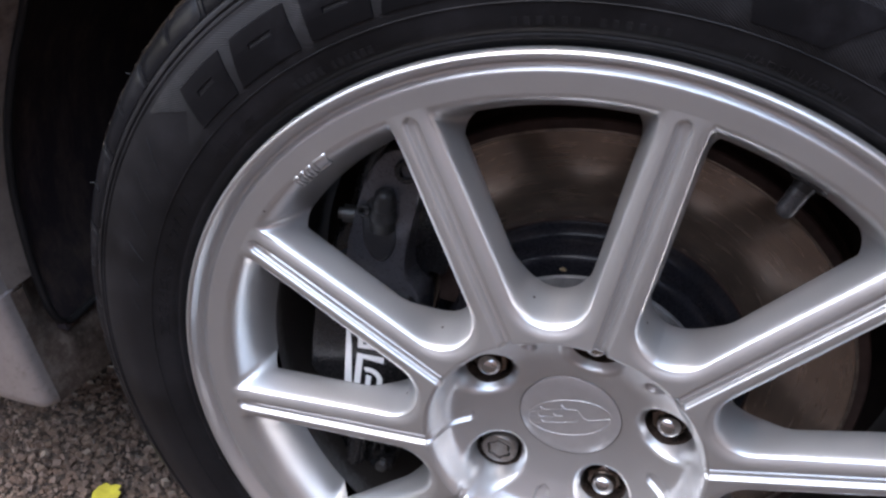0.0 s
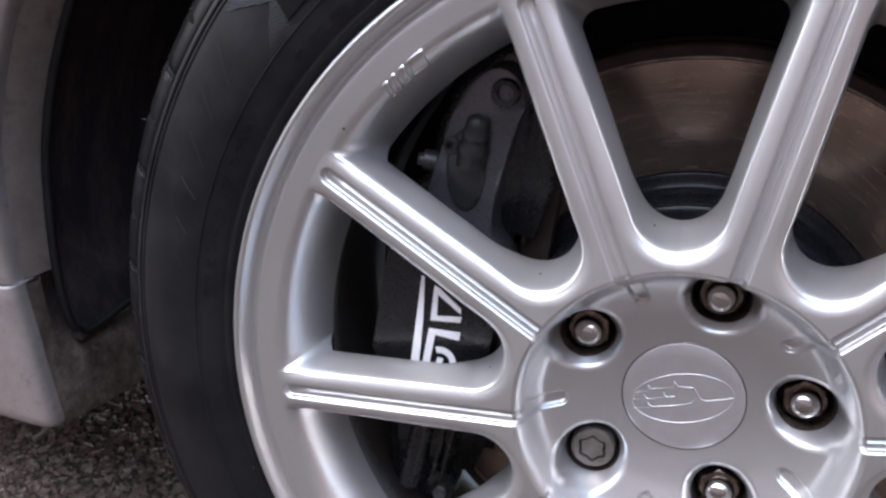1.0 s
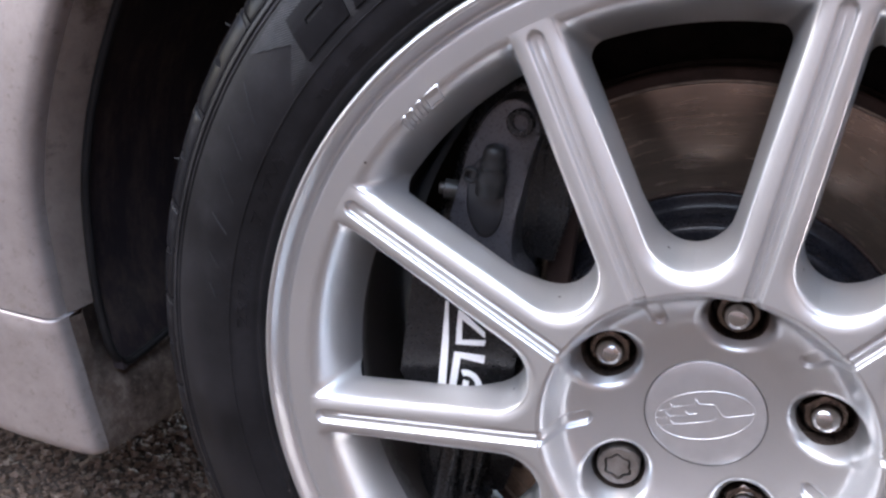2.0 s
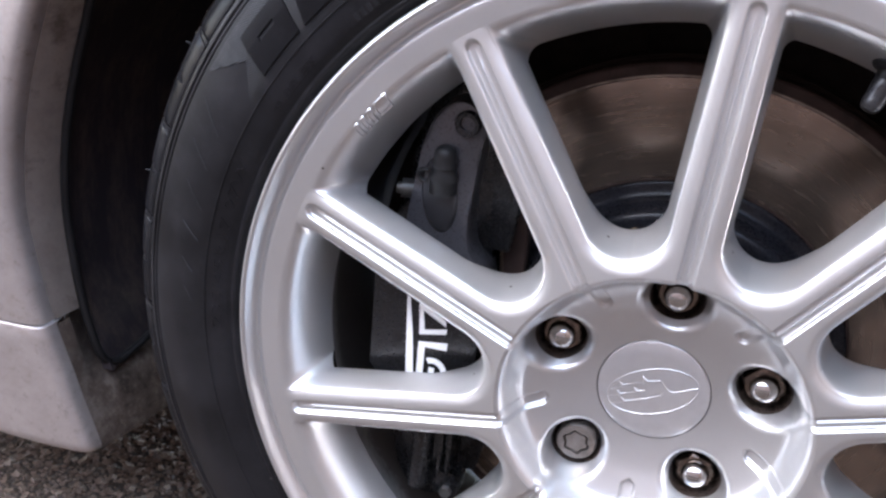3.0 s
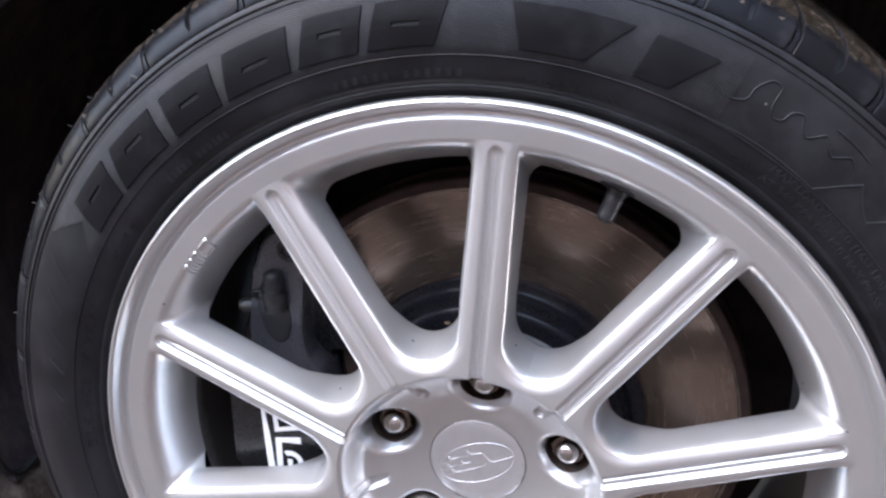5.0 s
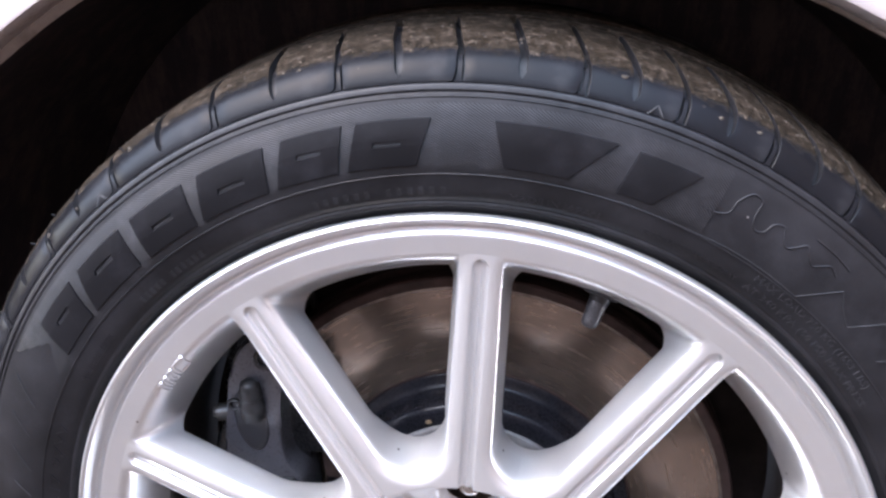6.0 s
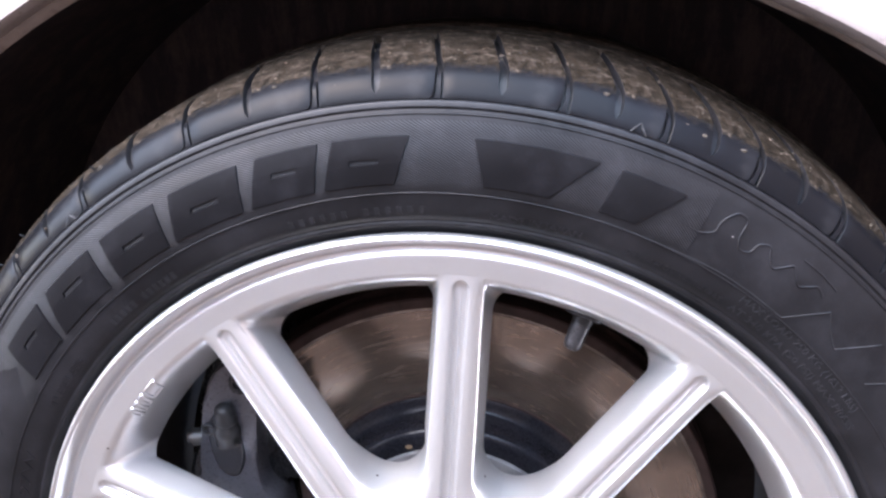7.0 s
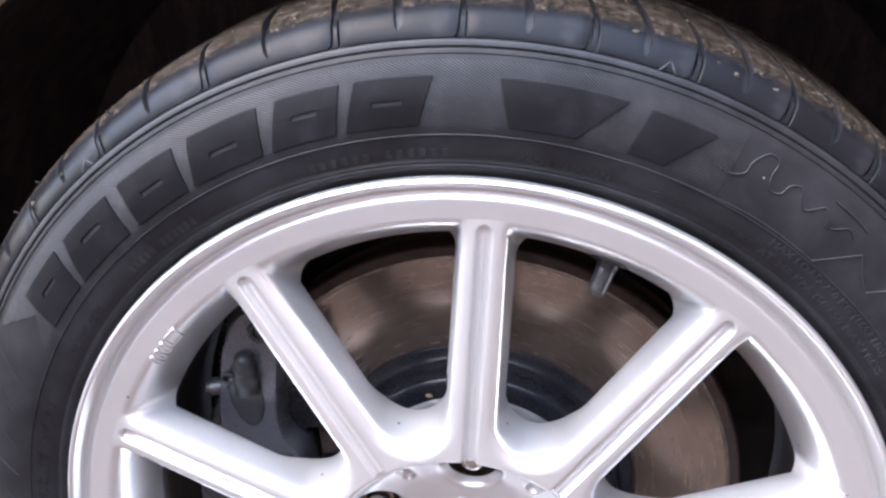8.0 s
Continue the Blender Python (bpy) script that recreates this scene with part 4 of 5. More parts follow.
def stamped(a0, a1, r0, r1, lean):
    """A raised bead round a small leaning bar, on the rim's cove."""
    path = []
    for (p, q), (u, v) in zip([(0, 0), (1, 0), (1, 1), (0, 1)], [(1, 0), (1, 1), (0, 1), (0, 0)]):
        path += [(p + (u - p) * k / 4, q + (v - q) * k / 4) for k in range(4)]
    verts = []
    n = len(path)

    def at(p, q, lift):
        r = r0 + (r1 - r0) * q
        d = (R_FACE - r) / (R_FACE - R_BACK)
        y = Y_BACK * float(np.interp(d, [c[0] for c in RIM_CURVE], [c[1] for c in RIM_CURVE]))
        return polar(radians(a0 + (a1 - a0) * p + lean * q), r - lift * 0.5, y - lift)

    width = 0.0012
    for i, (p, q) in enumerate(path):
        (pa, qa), (pb, qb) = path[i - 1], path[(i + 1) % n]
        tx, tr = (pb - pa) * radians(a1 - a0) * 0.209, (qb - qa) * (r1 - r0)
        t = math.hypot(tx, tr)
        nx, nr = -tr / t, tx / t
        for o, h in ((-1, -0.0004), (-0.4, 0.0011), (0.4, 0.0011), (1, -0.0004)):
            verts.append(at(p + nx * o * width / 2 / (radians(a1 - a0) * 0.209), q + nr * o * width / 2 / (r1 - r0), h))
    faces = [(i * 4 + j, ((i + 1) % n) * 4 + j, ((i + 1) % n) * 4 + j + 1, i * 4 + j + 1) for i in range(n) for j in range(3)]
    return weld(verts, faces, SILVER, "raised_bar")


for a0, a1, r0, r1, lean in ((139.0, 141.4, 0.2058, 0.2124, -0.9), (142.2, 143.0, 0.2056, 0.2122, -0.9), (143.8, 144.5, 0.2054, 0.2120, -0.9), (145.2, 145.9, 0.2052, 0.2118, -0.9)):
    part("raised_bar", stamped(a0, a1, r0, r1, lean), rim, "small stamped bar")

# a balance weight on the far side of the barrel
part("balance_weight", rounded_box("balance_weight", (0.0028, 0.0048, 0.0215), BRIGHTZINC, 0.0008), rim, "small bright zinc balance weight",
     Matrix.Rotation(radians(14.3), 4, "Y") @ Matrix.Translation((0.1972, 0.058, 0)) @ Matrix.Rotation(radians(8), 4, "X"))

# ---- ground ----
GROUND_Z = -0.010
n = 24
edges = [-600, -40, -6, -2, -1] + [-1 + 2 * k / n for k in range(1, n)] + [1, 2, 6, 40, 600]
rng = random.Random(4)
verts = [(x - 0.2, y + 0.2, GROUND_Z + (rng.uniform(-0.0015, 0.0015) if abs(x) < 1 and abs(y) < 1 else 0)) for y in edges for x in edges]
ground = tagged(new("ground", mesh_of("ground", verts, grid_faces(len(edges), len(edges)), ASPHALT)), "coarse brown-grey asphalt ground", "asphalt", kind="structure")


def chips(patches):
    """Loose chips over patches of (count, x0, x1, y0, y1)."""
    verts, faces = [], []
    box = [(-1, -1, -1), (1, -1, -1), (1, 1, -1), (-1, 1, -1), (-1, -1, 1), (1, -1, 1), (1, 1, 1), (-1, 1, 1)]
    quads = [(0, 3, 2, 1), (4, 5, 6, 7), (0, 1, 5, 4), (1, 2, 6, 5), (2, 3, 7, 6), (3, 0, 4, 7)]
    for x0, x1, y0, y1 in (p[1:] for p in patches for _ in range(p[0])):
        x, y = rng.uniform(x0, x1), rng.uniform(y0, y1)
        s = rng.choice((0.0012, 0.0016, 0.0020, 0.0026, 0.0036)) * rng.uniform(0.7, 1.2)
        turn = Euler((rng.uniform(0, 6.3), rng.uniform(0, 6.3), rng.uniform(0, 6.3))).to_matrix()
        base = len(verts)
        for b in box:
            p = turn @ Vector([c * s * rng.uniform(0.45, 1.0) for c in b])
            verts.append((x + p.x, y + p.y, GROUND_Z + p.z * 0.75 + s * 0.15))
        faces += [tuple(base + i for i in q) for q in quads]
    return mesh_of("stone_chips", verts, faces, CHIPS, smooth=False)


tagged(new("stone_chips", chips([(24000, -0.80, -0.16, -0.12, 0.62), (9000, -1.05, 0.05, -0.40, 0.85), (9000, -1.5, 0.5, -0.9, 1.2)])), "small brown and grey stone chips in the asphalt", "gravel", kind="stuff")


def leaf():
    bm = bmesh.new()
    outline = [(0.001, -0.017), (0.007, -0.012), (0.011, -0.006), (0.010, -0.001), (0.013, 0.005), (0.010, 0.010), (0.005, 0.010), (0.002, 0.015), (-0.003, 0.013), (-0.006, 0.009), (-0.011, 0.008), (-0.012, 0.001), (-0.010, -0.006), (-0.005, -0.011)]
    top = [bm.verts.new((x, y, 0.004 + 0.25 * abs(x) * 0.5 + 12 * x * y)) for x, y in outline]
    mid = bm.verts.new((0, 0, 0.003))
    for i in range(len(top)):
        bm.faces.new((mid, top[i], top[(i + 1) % len(top)]))
    made = bmesh.ops.extrude_face_region(bm, geom=bm.faces[:])
    bmesh.ops.translate(bm, verts=[g for g in made["geom"] if isinstance(g, bmesh.types.BMVert)], vec=(0, 0, -0.0005))
    return from_bm("leaf", bm, LEAFMAT, 60)


tagged(new("fallen_leaf", leaf()), "small yellow fallen leaf on the asphalt", "leaf").matrix_basis = pose(-0.362, 0.070, GROUND_Z + 0.003, 8, -6, -25)

# ---- brake disc ----
disc = thing("brake_disc", Matrix.Translation(HUB), "worn steel brake disc with a black hat", "brake disc")
part("friction_ring", spun("friction_ring", [(0.1015, 0.0778), (0.1030, 0.0772), (0.1570, 0.0770), (0.1580, 0.0772)], DISC, 200, flip=True, angle=30), disc, "worn brownish steel friction face")
part("wear_lip", spun("wear_lip", [(0.1578, 0.0773), (0.1582, 0.0762), (0.1590, 0.0758), (0.1597, 0.0762)], WEARLIP, 200, flip=True), disc, "thin bright lip at the worn edge")
part("rim_edge", spun("rim_edge", [(0.1596, 0.0764), (0.1612, 0.0762), (0.1650, 0.0764), (0.1660, 0.0772), (0.1664, 0.079), (0.1664, 0.088), (0.150, 0.089), (0.150, 0.098), (0.1664, 0.099), (0.1664, 0.108), (0.10, 0.108)], RUST, 200, flip=True, angle=30), disc, "rusty outer edge of the disc")
part("hat", spun("hat", smooth_profile([(0.0765, 0.0560), (0.0830, 0.0560), (0.0865, 0.0566), (0.0888, 0.0585), (0.0898, 0.0620), (0.0906, 0.0690), (0.0925, 0.0735), (0.0955, 0.0755), (0.0985, 0.0763), (0.1002, 0.0772), (0.1006, 0.079)], 3), HAT, 140, flip=True), disc, "black painted disc hat")
part("hat_rust", spun("hat_rust", [(0.1004, 0.0780), (0.1008, 0.0764), (0.1016, 0.0764), (0.1021, 0.0778)], RUST, 140, flip=True), disc, "rusty step round the hat")
part("hub_flange", spun("hub_flange", [(0.0, 0.0535), (0.0730, 0.0535), (0.0755, 0.0542), (0.0765, 0.0560), (0.0765, 0.0600)], FLANGESTEEL, 100, flip=True, angle=30), disc, "grey steel hub flange")
flake = [(0.0022, 0.0002), (0.0009, 0.0014), (-0.0012, 0.0010), (-0.0022, -0.0002), (-0.0008, -0.0012), (0.0012, -0.0009)]
bm = bmesh.new()
face = bm.faces.new([bm.verts.new((x, 0.0, z)) for x, z in flake])
made = bmesh.ops.extrude_face_region(bm, geom=[face])
bmesh.ops.translate(bm, verts=[g for g in made["geom"] if isinstance(g, bmesh.types.BMVert)], vec=(0, 0.0006, 0))
part("rust_flake", from_bm("rust_flake", bm, plain("pale_rust", (0.17, 0.120, 0.070), 0.7, 0.0, 0.3, 300), 40), disc, "pale flake of rust on the hat", Matrix.Translation((-0.0279, 0.0553, 0.0752)))
part("dust_shield", spun("dust_shield", [(0.03, 0.118), (0.150, 0.118), (0.172, 0.120), (0.1965, 0.126)], SHIELD, 96, flip=True), disc, "black pressed dust shield")

# ---- brake caliper ----
caliper = thing("brake_caliper", Matrix.Translation(HUB), "dark grey brake caliper with white printed bars", "brake caliper")


def plate(outline, y0, y1, mat, name, bevel=0.003, segments=2):
    """An outline of (x, z) with its face at y0 and its back at y1, the face's edge rounded."""
    bm = bmesh.new()
    front = bm.faces.new([bm.verts.new((x, y0, z)) for x, z in outline])
    made = bmesh.ops.extrude_face_region(bm, geom=[front])
    new_verts = [g for g in made["geom"] if isinstance(g, bmesh.types.BMVert)]
    for v in new_verts:
        v.co.y = y1
    if bevel:
        near = [e for e in bm.edges if all(abs(v.co.y - y0) < 1e-6 for v in e.verts)]
        bmesh.ops.bevel(bm, geom=near, offset=bevel, segments=segments, affect="EDGES", profile=0.5)
    return from_bm(name, bm, mat, 42)


side = smooth_profile([(-0.1125, 0.118), (-0.1155, 0.129), (-0.124, 0.1345), (-0.134, 0.1325), (-0.1425, 0.122), (-0.1465, 0.108), (-0.1500, 0.082), (-0.155, 0.050), (-0.165, 0.036), (-0.167, 0.0)], 4)
inner = smooth_profile([(-0.1125, 0.118), (-0.1150, 0.100), (-0.1165, 0.070), (-0.1140, 0.050), (-0.104, 0.036), (-0.100, 0.0)], 4)
outline = side + [(x, -z) for x, z in reversed(side[:-1])] + [(x, -z) for x, z in inner[1:]] + list(reversed(inner[1:-1]))
upper_half = side + [(-0.1665, -0.030), (-0.1600, -0.0385), (-0.1075, -0.0385), (-0.1010, -0.028)] + list(reversed(inner[1:]))
part("body", plate(upper_half, 0.036, 0.066, CALIPER, "body", 0.0035), caliper, "dark grey outer caliper half")
bracket = [(-0.112, 0.128), (-0.124, 0.141), (-0.139, 0.139), (-0.150, 0.126), (-0.156, 0.104), (-0.161, 0.070), (-0.170, 0.040), (-0.172, 0.0)]
bracket = smooth_profile(bracket, 3)
part("bracket", plate(bracket + [(x, -z) for x, z in reversed(bracket[:-1])] + [(-0.106, -0.090), (-0.104, 0.0), (-0.106, 0.090)], 0.056, 0.100, CALIPER_BLACK, "bracket", 0.004), caliper, "glossy black caliper bracket")
part("inner_half", plate(outline, 0.112, 0.142, CALIPER, "inner_half", 0.003), caliper)
for z in (0.124, -0.124):
    part("bridge", rounded_box("bridge", (0.026, 0.052, 0.020), CALIPER, 0.003), caliper, "", Matrix.Translation((-0.126, 0.089, z)))
logo = part("printed_plate", plate([(-0.1655, 0.030), (-0.160, 0.038), (-0.110, 0.040), (-0.1015, 0.030), (-0.0995, -0.020), (-0.104, -0.038), (-0.158, -0.040), (-0.1650, -0.030)], 0.0250, 0.040, CALIPER_BLACK, "printed_plate", 0.002), caliper, "glossy black plate with white bars")


def bars(name, quads, y, mat):
    verts, faces = [], []
    for q in quads:
        b = len(verts)
        k = len(q)
        verts += [(x, y, z) for x, z in q] + [(x, y + 0.0004, z) for x, z in q]
        faces.append(tuple(range(b, b + k)))
        faces += [(b + i, b + (i + 1) % k, b + k + (i + 1) % k, b + k + i) for i in range(k)]
    return mesh_of(name, verts, faces, mat, smooth=False)


def rect(x0, x1, z0, z1):
    return [(x0, z0), (x1, z0), (x1, z1), (x0, z1)]


white = [[(-0.1408, -0.040), (-0.1358, -0.040), (-0.1390, -0.004), (-0.1426, 0.021), (-0.1442, 0.021)],
         [(-0.1350, -0.0030), (-0.1320, 0.0006), (-0.1337, 0.0130), (-0.1365, 0.0180)], [(-0.1350, -0.0030), (-0.1190, 0.0008), (-0.1188, 0.0042), (-0.1320, 0.0006)], [(-0.1365, 0.0180), (-0.1337, 0.0130), (-0.1195, 0.0056), (-0.1200, 0.0090), (-0.1335, 0.0170)],
         [(-0.1350, -0.0078), (-0.1348, -0.040), (-0.1308, -0.040), (-0.1310, -0.0105)], [(-0.1350, -0.0078), (-0.1310, -0.0105), (-0.1175, -0.0098), (-0.1177, -0.0050)]]
arc = [(0.0088 * math.cos(math.pi * k / 12), 0.0088 * math.sin(math.pi * k / 12)) for k in range(13)]
arc_in = [(0.0052 * math.cos(math.pi * k / 12), 0.0052 * math.sin(math.pi * k / 12)) for k in range(13)]
arch_bar = [[(-0.1252 + x, -0.0255 + z) for x, z in (arc[k], arc[k + 1], arc_in[k + 1], arc_in[k])] for k in range(8)]
white += [rect(-0.1200, -0.1164, -0.040, -0.0257), rect(-0.1274, -0.1240, -0.040, -0.0235)]
for shape in white:
    part("white_bar", bars("white_bar", [shape], 0.0245, WHITE), logo, "white printed bar")
part("white_arc", bars("white_arc", arch_bar, 0.0245, WHITE), logo, "white printed arc")


def oval_pod(cx, cz, w, h, tilt, y):
    verts = []
    rings = ((1.0, 0.0030), (0.97, 0.0014), (0.92, 0.0006), (0.84, 0.0002), (0.70, 0.0), (0.50, -0.0004), (0.25, -0.0006), (0.02, -0.0006))
    for f, d in rings:
        for j in range(36):
            a = 2 * math.pi * j / 36
            x, z = w * f * math.cos(a), h * f * math.sin(a)
            verts.append((cx + x * math.cos(tilt) - z * math.sin(tilt), y + d - 0.0005, cz + x * math.sin(tilt) + z * math.cos(tilt)))
    return mesh_of("piston_pod", verts, grid_faces(len(rings), 36, True, True), PODMAT)


part("piston_pod", oval_pod(-0.1345, 0.0800, 0.0106, 0.0225, 0.14, 0.0346), caliper, "dark oval piston boss")
stem = part("bleed_nipple", lathe("bleed_nipple", [(0.0, 0.0215), (0.0032, 0.0212), (0.0052, 0.0196), (0.0060, 0.0165), (0.0061, 0.0130), (0.0070, 0.0118), (0.0070, 0.0100), (0.0064, 0.0092), (0.0070, 0.0060), (0.0080, 0.0045), (0.0080, 0.0010), (0.0074, 0.0), (0.0076, -0.006)], RUBBERCAP, 24), caliper,
            "bleed nipple under a black rubber cap", Matrix.Translation((-0.1325, 0.0340, 0.0890)) @ Matrix.Rotation(radians(-82), 4, "X"))
bm = bmesh.new()
ring = []
for i in range(20):
    a = 2 * math.pi * i / 20
    for j in range(8):
        b = 2 * math.pi * j / 8
        r = 0.0036 + 0.0011 * math.cos(b)
        ring.append(bm.verts.new((r * math.cos(a), 0.0013 * math.sin(b), r * math.sin(a))))
for i in range(20):
    for j in range(8):
        bm.faces.new((ring[i * 8 + j], ring[i * 8 + (j + 1) % 8], ring[((i + 1) % 20) * 8 + (j + 1) % 8], ring[((i + 1) % 20) * 8 + j]))
part("cap_loop", from_bm("cap_loop", bm, RUBBERCAP, 60), stem, "rubber loop of the cap", Matrix.Translation((-0.0112, 0, 0)) @ Matrix.Rotation(radians(90), 4, "X") @ Matrix.Translation((0, 0, 0.002)))
part("caliper_bolt", lathe("caliper_bolt", [(0.0, -0.003), (0.0035, -0.003), (0.0038, 0.0015), (0.0058, 0.0018), (0.0064, 0.001), (0.0066, -0.004)], CALIPER_BLACK, 24), caliper, "black socket-head bolt", Matrix.Translation((-0.1225, 0.0345, 0.1235)) @ Matrix.Scale(1.12, 4))
part("line_fitting", lathe("line_fitting", [(0.0, 0.006), (0.0030, 0.0058), (0.0034, 0.005), (0.0034, 0.003), (0.0056, 0.0028), (0.0056, -0.004), (0.0040, -0.0045), (0.0040, -0.012)], FITTING, 6 * 4), caliper, "zinc brake line fitting",
     Matrix.Translation((-0.158, 0.049, 0.075)) @ Matrix.Rotation(radians(-75), 4, "Z"))
for flip in (1, -1):
    part("pad_spring", plate([(-0.112, 0.115 * flip), (-0.098, 0.112 * flip), (-0.092, 0.075 * flip), (-0.096, 0.045 * flip), (-0.108, 0.045 * flip)][::flip], 0.056, 0.062, CALIPER_BLACK, "pad_spring", 0.001, 1), caliper, "black brake pad backing")
    part("pad", plate([(-0.108, 0.10 * flip), (-0.090, 0.098 * flip), (-0.085, 0.02 * flip), (-0.098, 0.02 * flip)][::flip], 0.0645, 0.0755, RUST, "pad", 0.001, 1), caliper, "worn brake pad edge")
# the lower end is black: a plain step, a stout round pin, two ribs and a small bolt
part("lower_body", plate([(-0.160, -0.036), (-0.153, -0.072), (-0.148, -0.100), (-0.139, -0.114), (-0.118, -0.116), (-0.110, -0.100), (-0.109, -0.036)], 0.047, 0.068, CALIPER_BLACK, "lower_body", 0.004), caliper, "black lower end of the caliper")
part("guide_pin", lathe("guide_pin", [(0.0, 0.0270), (0.0040, 0.0266), (0.0058, 0.0254), (0.0066, 0.0232), (0.0068, 0.0200), (0.0068, -0.030)], CALIPER_BLACK, 28), caliper, "black round guide pin", Matrix.Translation((-0.1315, 0.0430, -0.0980)) @ Matrix.Rotation(radians(86), 4, "X"))
for x in (-0.1185, -0.1130):
    part("rib", rounded_box("rib", (0.0030, 0.010, 0.050), CALIPER_BLACK, 0.0012), caliper, "", Matrix.Translation((x, 0.0455, -0.086)))
part("small_bolt", nut_piece(((0.0042, -0.008, True), (0.0042, 0.0010, True), (0.0036, 0.0018, False), (0.0012, 0.0019, False)), "small_bolt", STEEL), caliper, "small zinc hexagon bolt", Matrix.Translation((-0.1130, 0.0440, -0.1255)))
part("bolt_lug", rounded_box("bolt_lug", (0.018, 0.020, 0.020), CALIPER_BLACK, 0.004), caliper, "", Matrix.Translation((-0.1140, 0.0560, -0.1220)))

# ---- the car body round the wheel ----
body = thing("car", Matrix.Translation((0, 0, 0)), "pale silver car with a grimy dark wheel arch", "car")
arch = [(-0.371, 0.137), (-0.376, 0.152), (-0.387, 0.185), (-0.401, 0.236), (-0.408, 0.280)]
for deg, r in ((178, 0.411), (170, 0.410), (160, 0.407), (150, 0.403), (140, 0.398), (130, 0.392), (120, 0.388), (110, 0.385), (100, 0.382), (90, 0.379), (80, 0.374), (70, 0.3695), (60, 0.3722), (50, 0.3772), (40, 0.3800), (30, 0.380), (20, 0.384), (10, 0.388), (0, 0.391), (-10, 0.392), (-20, 0.394)):
    arch.append((r * math.cos(radians(deg)), 0.31 + r * math.sin(radians(deg))))
arch = smooth_profile(arch, 4)
SEAM_Z = 0.2365


def outward(x, z):
    """The way from the arch's edge out over the panel: level beside the wheel, radial above it."""
    if z < 0.31:
        return (-1.0 if x < 0 else 1.0), 0.0
    d = math.hypot(x, z - 0.31)
    return x / d, (z - 0.31) / d


SECTION = [(0.0, 0.0440), (0.0004, 0.0385), (0.0018, 0.0345), (0.0045, 0.0315), (0.0085, 0.0298), (0.014, 0.0290), (0.03, 0.0275), (0.06, 0.0260), (0.12, 0.0265), (0.22, 0.035), (0.40, 0.065), (0.60, 0.12)]


def lip(x, z):
    """How far the painted edge stands back from the arch's inner edge."""
    if x > 0.05:
        return 0.0023
    return 0.002 + 0.0075 * min(1.0, max(0.0, (z - 0.20) / 0.12)) * (1 - 0.60 * min(1.0, max(0.0, (z - 0.46) / 0.12)))


def flange_depth(z):
    """How deep the folded edge of the arch reaches inwards, as a share: narrower over the top."""
    return 1 - 0.88 * min(1.0, max(0.0, (z - 0.44) / 0.12))


def panel(points, name, mat, cap_low=False, cap_high=False):
    rows = []
    for x, z in points:
        ux, uz = outward(x, z)
        lean = max(0.0, uz) * 1.0
        reach = min((0.62 - abs(x)) / max(0.05, abs(ux)), (0.84 - z) / max(0.05, uz))
        cut = [(min(o, reach - 0.02 + 0.002 * k), y) for k, (o, y) in enumerate(SECTION)]
        rows.append([(x + ux * (o + lip(x, z)), y + lean * max(0.0, o - 0.006), z + uz * (o + lip(x, z))) for o, y in cut])
    if cap_low:
        low = rows[0]
        rows = [[(x, y + d, z - e) for x, y, z in low] for d, e in ((0.06, 0.004), (0.012, 0.0048), (0.004, 0.0042), (0.0012, 0.0022))] + rows
    if cap_high:
        high = rows[-1]
        rows += [[(x, y + d, z + e) for x, y, z in high] for d, e in ((0.0006, 0.0011), (0.0018, 0.0019), (0.0036, 0.0023), (0.010, 0.0024))]
    verts, faces = [], []
    add_rows(verts, faces, rows, 0, False)
    return weld(verts, faces, mat, name, 50)


def resample(points, low, high):
    """The arch's points between two heights on its rear side, with the ends exactly there."""
    rear = [p for p in points if p[0] < -0.3 and p[1] < 0.35]
    zs = [p[1] for p in rear]
    xs = [p[0] for p in rear]
    inside = [z for z in zs if low + 0.002 < z < high - 0.002]
    return [(float(np.interp(z, zs, xs)), z) for z in [low] + inside + [high]]


rear_low = resample(arch, 0.141, SEAM_Z - 0.0032)
k0 = next(i for i, p in enumerate(arch) if p[1] > SEAM_Z + 0.004)
upper = [(float(np.interp(SEAM_Z + 0.0006, [p[1] for p in arch[:30]], [p[0] for p in arch[:30]])), SEAM_Z + 0.0006)] + arch[k0:]
part("fender", panel(upper, "fender", PAINT), body, "pale silver painted fender")
part("sill", panel(rear_low, "sill", PAINT, True, True), body, "pale silver painted sill end")


def arch_flange():
    """The folded edge of the wheel arch, from the painted edge inwards to the liner."""
    rows = []
    for x, z in upper:
        ux, uz = outward(x, z)
        rows.append([(x + ux * lip(x, z) * f, 0.0438 + (y - 0.0438) * flange_depth(z), z + uz * lip(x, z) * f) for f, y in ((1.0, 0.0438), (0.62, 0.050), (0.3, 0.058), (0.06, 0.066), (0.0, 0.069))])
    verts, faces = [], []
    add_rows(verts, faces, rows, 0, False)
    return weld(verts, faces, FLANGE, "arch_flange", 50)


part("arch_flange", arch_flange(), body, "grimy grey return edge of the wheel arch")


def sill_return():
    """The dirty end of the sill behind the tyre, below the plastic liner."""
    rows = []
    for x, z in [(rear_low[0][0] + 0.0005, 0.1352)] + rear_low:
        k = min(1.0, max(0.0, (z - 0.183) / 0.006))
        rows.append([(x + (dx if y < 0.07 else dx * (1 - k) - 0.016 * k), y, z) for y, dx in ((0.0438, -lip(x, z)), (0.055, -lip(x, z) * 0.5), (0.07, 0.003), (0.10, 0.008), (0.16, 0.014), (0.24, 0.016), (0.32, 0.016))])
    verts, faces = [], []
    add_rows(verts, faces, rows, 0, False)
    return weld(verts, faces, MUDSILL, "sill_return", 50)


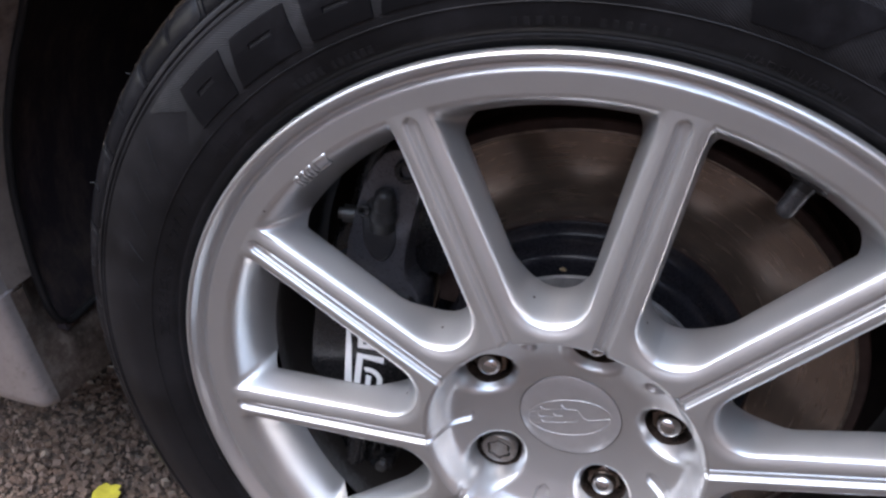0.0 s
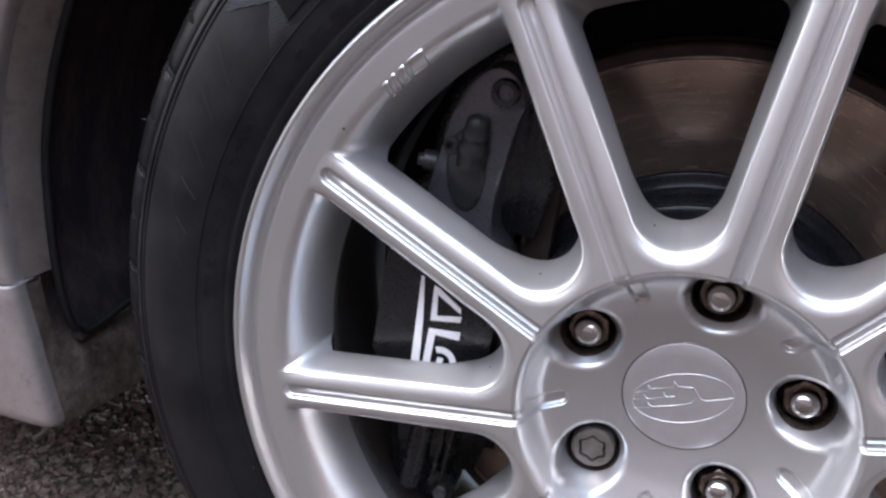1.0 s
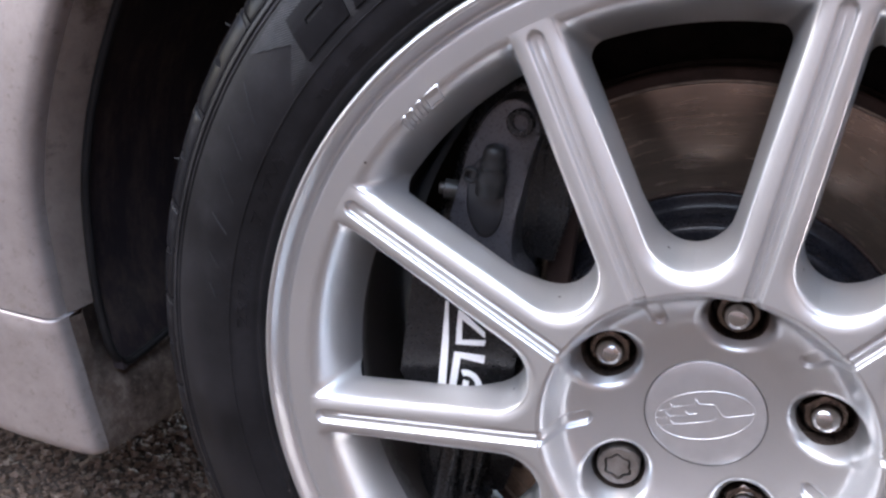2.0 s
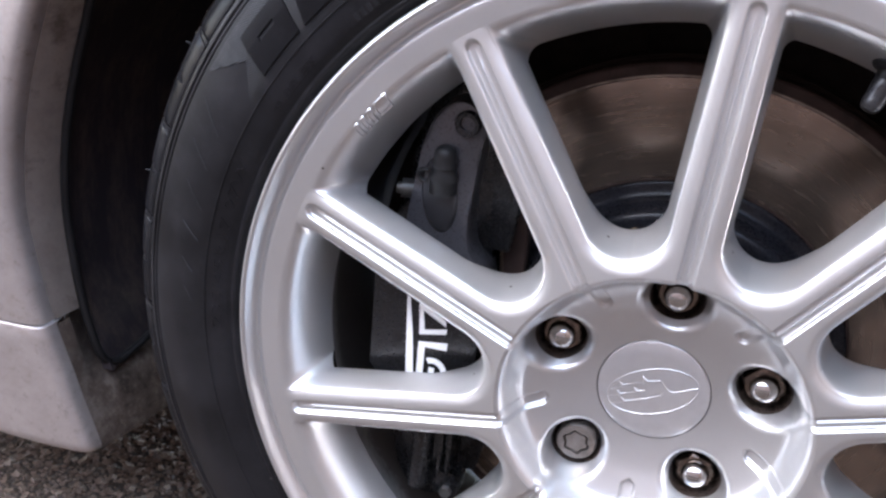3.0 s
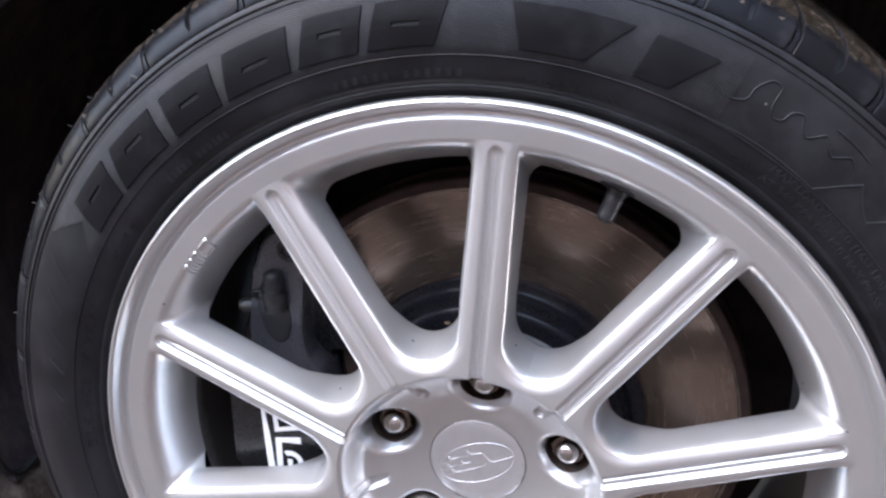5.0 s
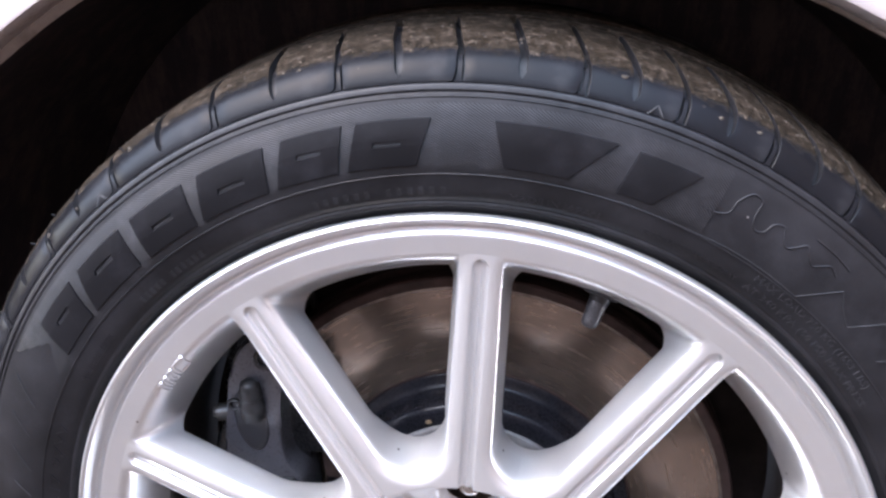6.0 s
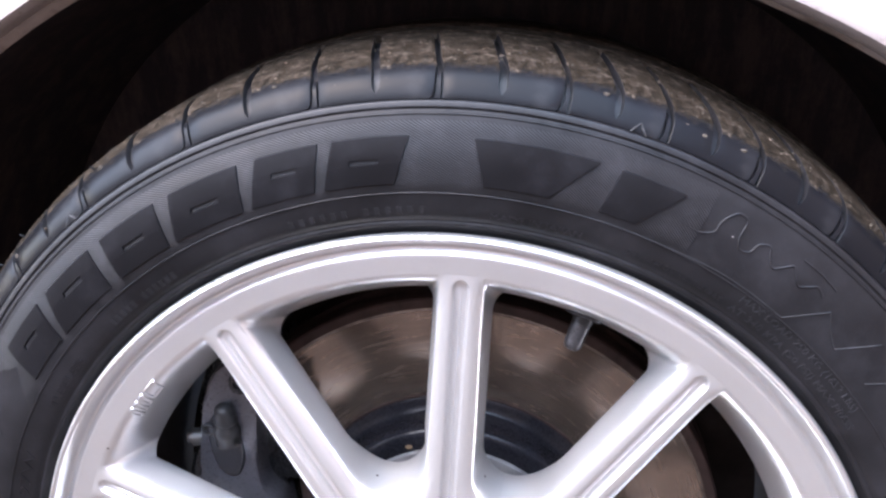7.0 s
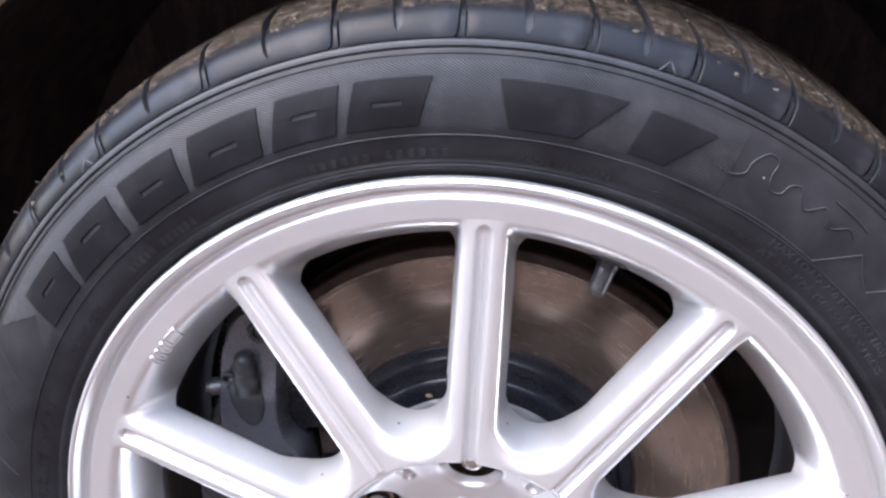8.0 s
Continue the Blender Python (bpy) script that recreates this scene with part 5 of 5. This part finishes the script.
part("sill_return", sill_return(), body, "end face of the sill caked in brown dirt")
corner = [(0.0430 + 0.025 * flange_depth(z), z) for z in (0.58, 0.54, 0.50, 0.46, 0.43)] + [(0.0675, 0.330), (0.0665, 0.260), (0.0660, 0.222), (0.0670, 0.204), (0.0720, 0.193), (0.082, 0.188), (0.100, 0.190), (0.150, 0.197), (0.300, 0.200)]


def tube(points, r, mat, name, n=8):
    verts = []
    pts = [Vector(p) for p in points]
    for i, p in enumerate(pts):
        t = (pts[min(len(pts) - 1, i + 1)] - pts[max(0, i - 1)]).normalized()
        u = t.orthogonal().normalized()
        w = t.cross(u)
        for j in range(n):
            a = 2 * math.pi * j / n
            verts.append(p + (u * math.cos(a) + w * math.sin(a)) * r)
    return weld(verts, grid_faces(len(pts), n, True), mat, name, 60)


def arch_x(z):
    rear = [p for p in arch if p[0] < -0.2 and p[1] < 0.64]
    return float(np.interp(z, [p[1] for p in rear], [p[0] for p in rear]))


part("liner_lip", tube([(arch_x(z) + 0.003 + max(0, y - 0.075) * 0.15, y, z) for y, z in smooth_profile(corner, 5)], 0.0030, LINER, "liner_lip"), body, "rolled black edge of the liner")


def liner():
    rows = []
    for x, z in [(arch_x(0.187), 0.187)] + [p for p in arch if p[0] > 0 or p[1] > 0.190]:
        q = min(1.0, max(0.0, (z - 0.186) / 0.06)) if x < 0 else 1.0
        rows.append([(x * f + (1 - q) * 0.010 * (k > 0), y, 0.31 + (z - 0.31) * f) for k, (f, y) in enumerate(((1.0, 0.0438 + 0.025 * flange_depth(z)), (1.008, 0.0460 + 0.025 * flange_depth(z)), (1.016, 0.085), (1.022, 0.13), (1.015, 0.25), (0.98, 0.34), (0.6, 0.36), (0.0, 0.36)))])
    verts, faces = [], []
    add_rows(verts, faces, rows, 0, False)
    return weld(verts, faces, MUDLINER, "arch_liner", 50)


part("arch_liner", liner(), body, "black plastic wheel arch liner with dried dirt")


def bonnet():
    """The gently crowned top over the wheel arch, closing the car's front corner."""
    rows = []
    for y, z in ((0.150, 0.800), (0.155, 0.835), (0.175, 0.850), (0.25, 0.866), (0.45, 0.885), (0.70, 0.893), (0.95, 0.885)):
        rows.append([(x, y + 0.10 * (x / 0.66) ** 4 * (y < 0.2), z - 0.10 * max(0.0, (x - 0.1) / 0.56) ** 2) for x in np.linspace(-0.66, 0.66, 25)])
    verts, faces = [], []
    add_rows(verts, faces, rows, 0, False)
    return weld(verts, faces, PAINT, "bonnet", 50)


def body_side():
    """The plain side and top of the car behind the arch, closing the body off."""
    section = [(0.30, 0.160), (0.10, 0.142), (0.034, 0.150), (0.028, 0.235), (0.022, 0.40), (0.024, 0.58), (0.045, 0.72), (0.085, 0.815), (0.150, 0.855), (0.25, 0.872), (0.45, 0.890), (0.70, 0.898), (0.95, 0.890)]
    rows = []
    for x in np.linspace(-0.665, -2.60, 18):
        tail = max(0.0, (-2.2 - x) / 0.4) ** 2
        rows.append([(x, y + 0.10 * tail, z - (0.06 * tail if z > 0.5 else 0.0)) for y, z in section])
    verts, faces = [], []
    add_rows(verts, faces, rows, 0, False)
    return weld(verts, faces, PAINT, "body_side", 50)


part("body_side", body_side(), body, "pale silver painted body side")
part("bonnet", bonnet(), body, "pale silver painted bonnet edge")
part("floor_pan", rounded_box("floor_pan", (2.4, 0.9, 0.03), LINER, 0.004), body, "dark underside of the car", Matrix.Translation((-1.35, 0.62, 0.20)))

# an unseen wall behind the viewer, added to block low sky and tint reflections
across = tagged(new("added_wall_south", rounded_box("added_wall_south", (30.0, 0.3, 3.6), WALL_BROWN, 0.01)), "added unseen pale brown wall that blocks low sky and tints reflections", "wall", kind="structure")
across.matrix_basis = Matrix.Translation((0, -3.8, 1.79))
# a second unseen wall, added to darken what wheel and tyre reflect on the right
end_wall = tagged(new("added_wall_east", rounded_box("added_wall_east", (0.3, 6.4, 4.0), WALL_DARK, 0.01)), "added unseen brown wall that darkens reflections on the right", "wall", kind="structure")
end_wall.matrix_basis = Matrix.Translation((2.6, -0.45, 1.99))
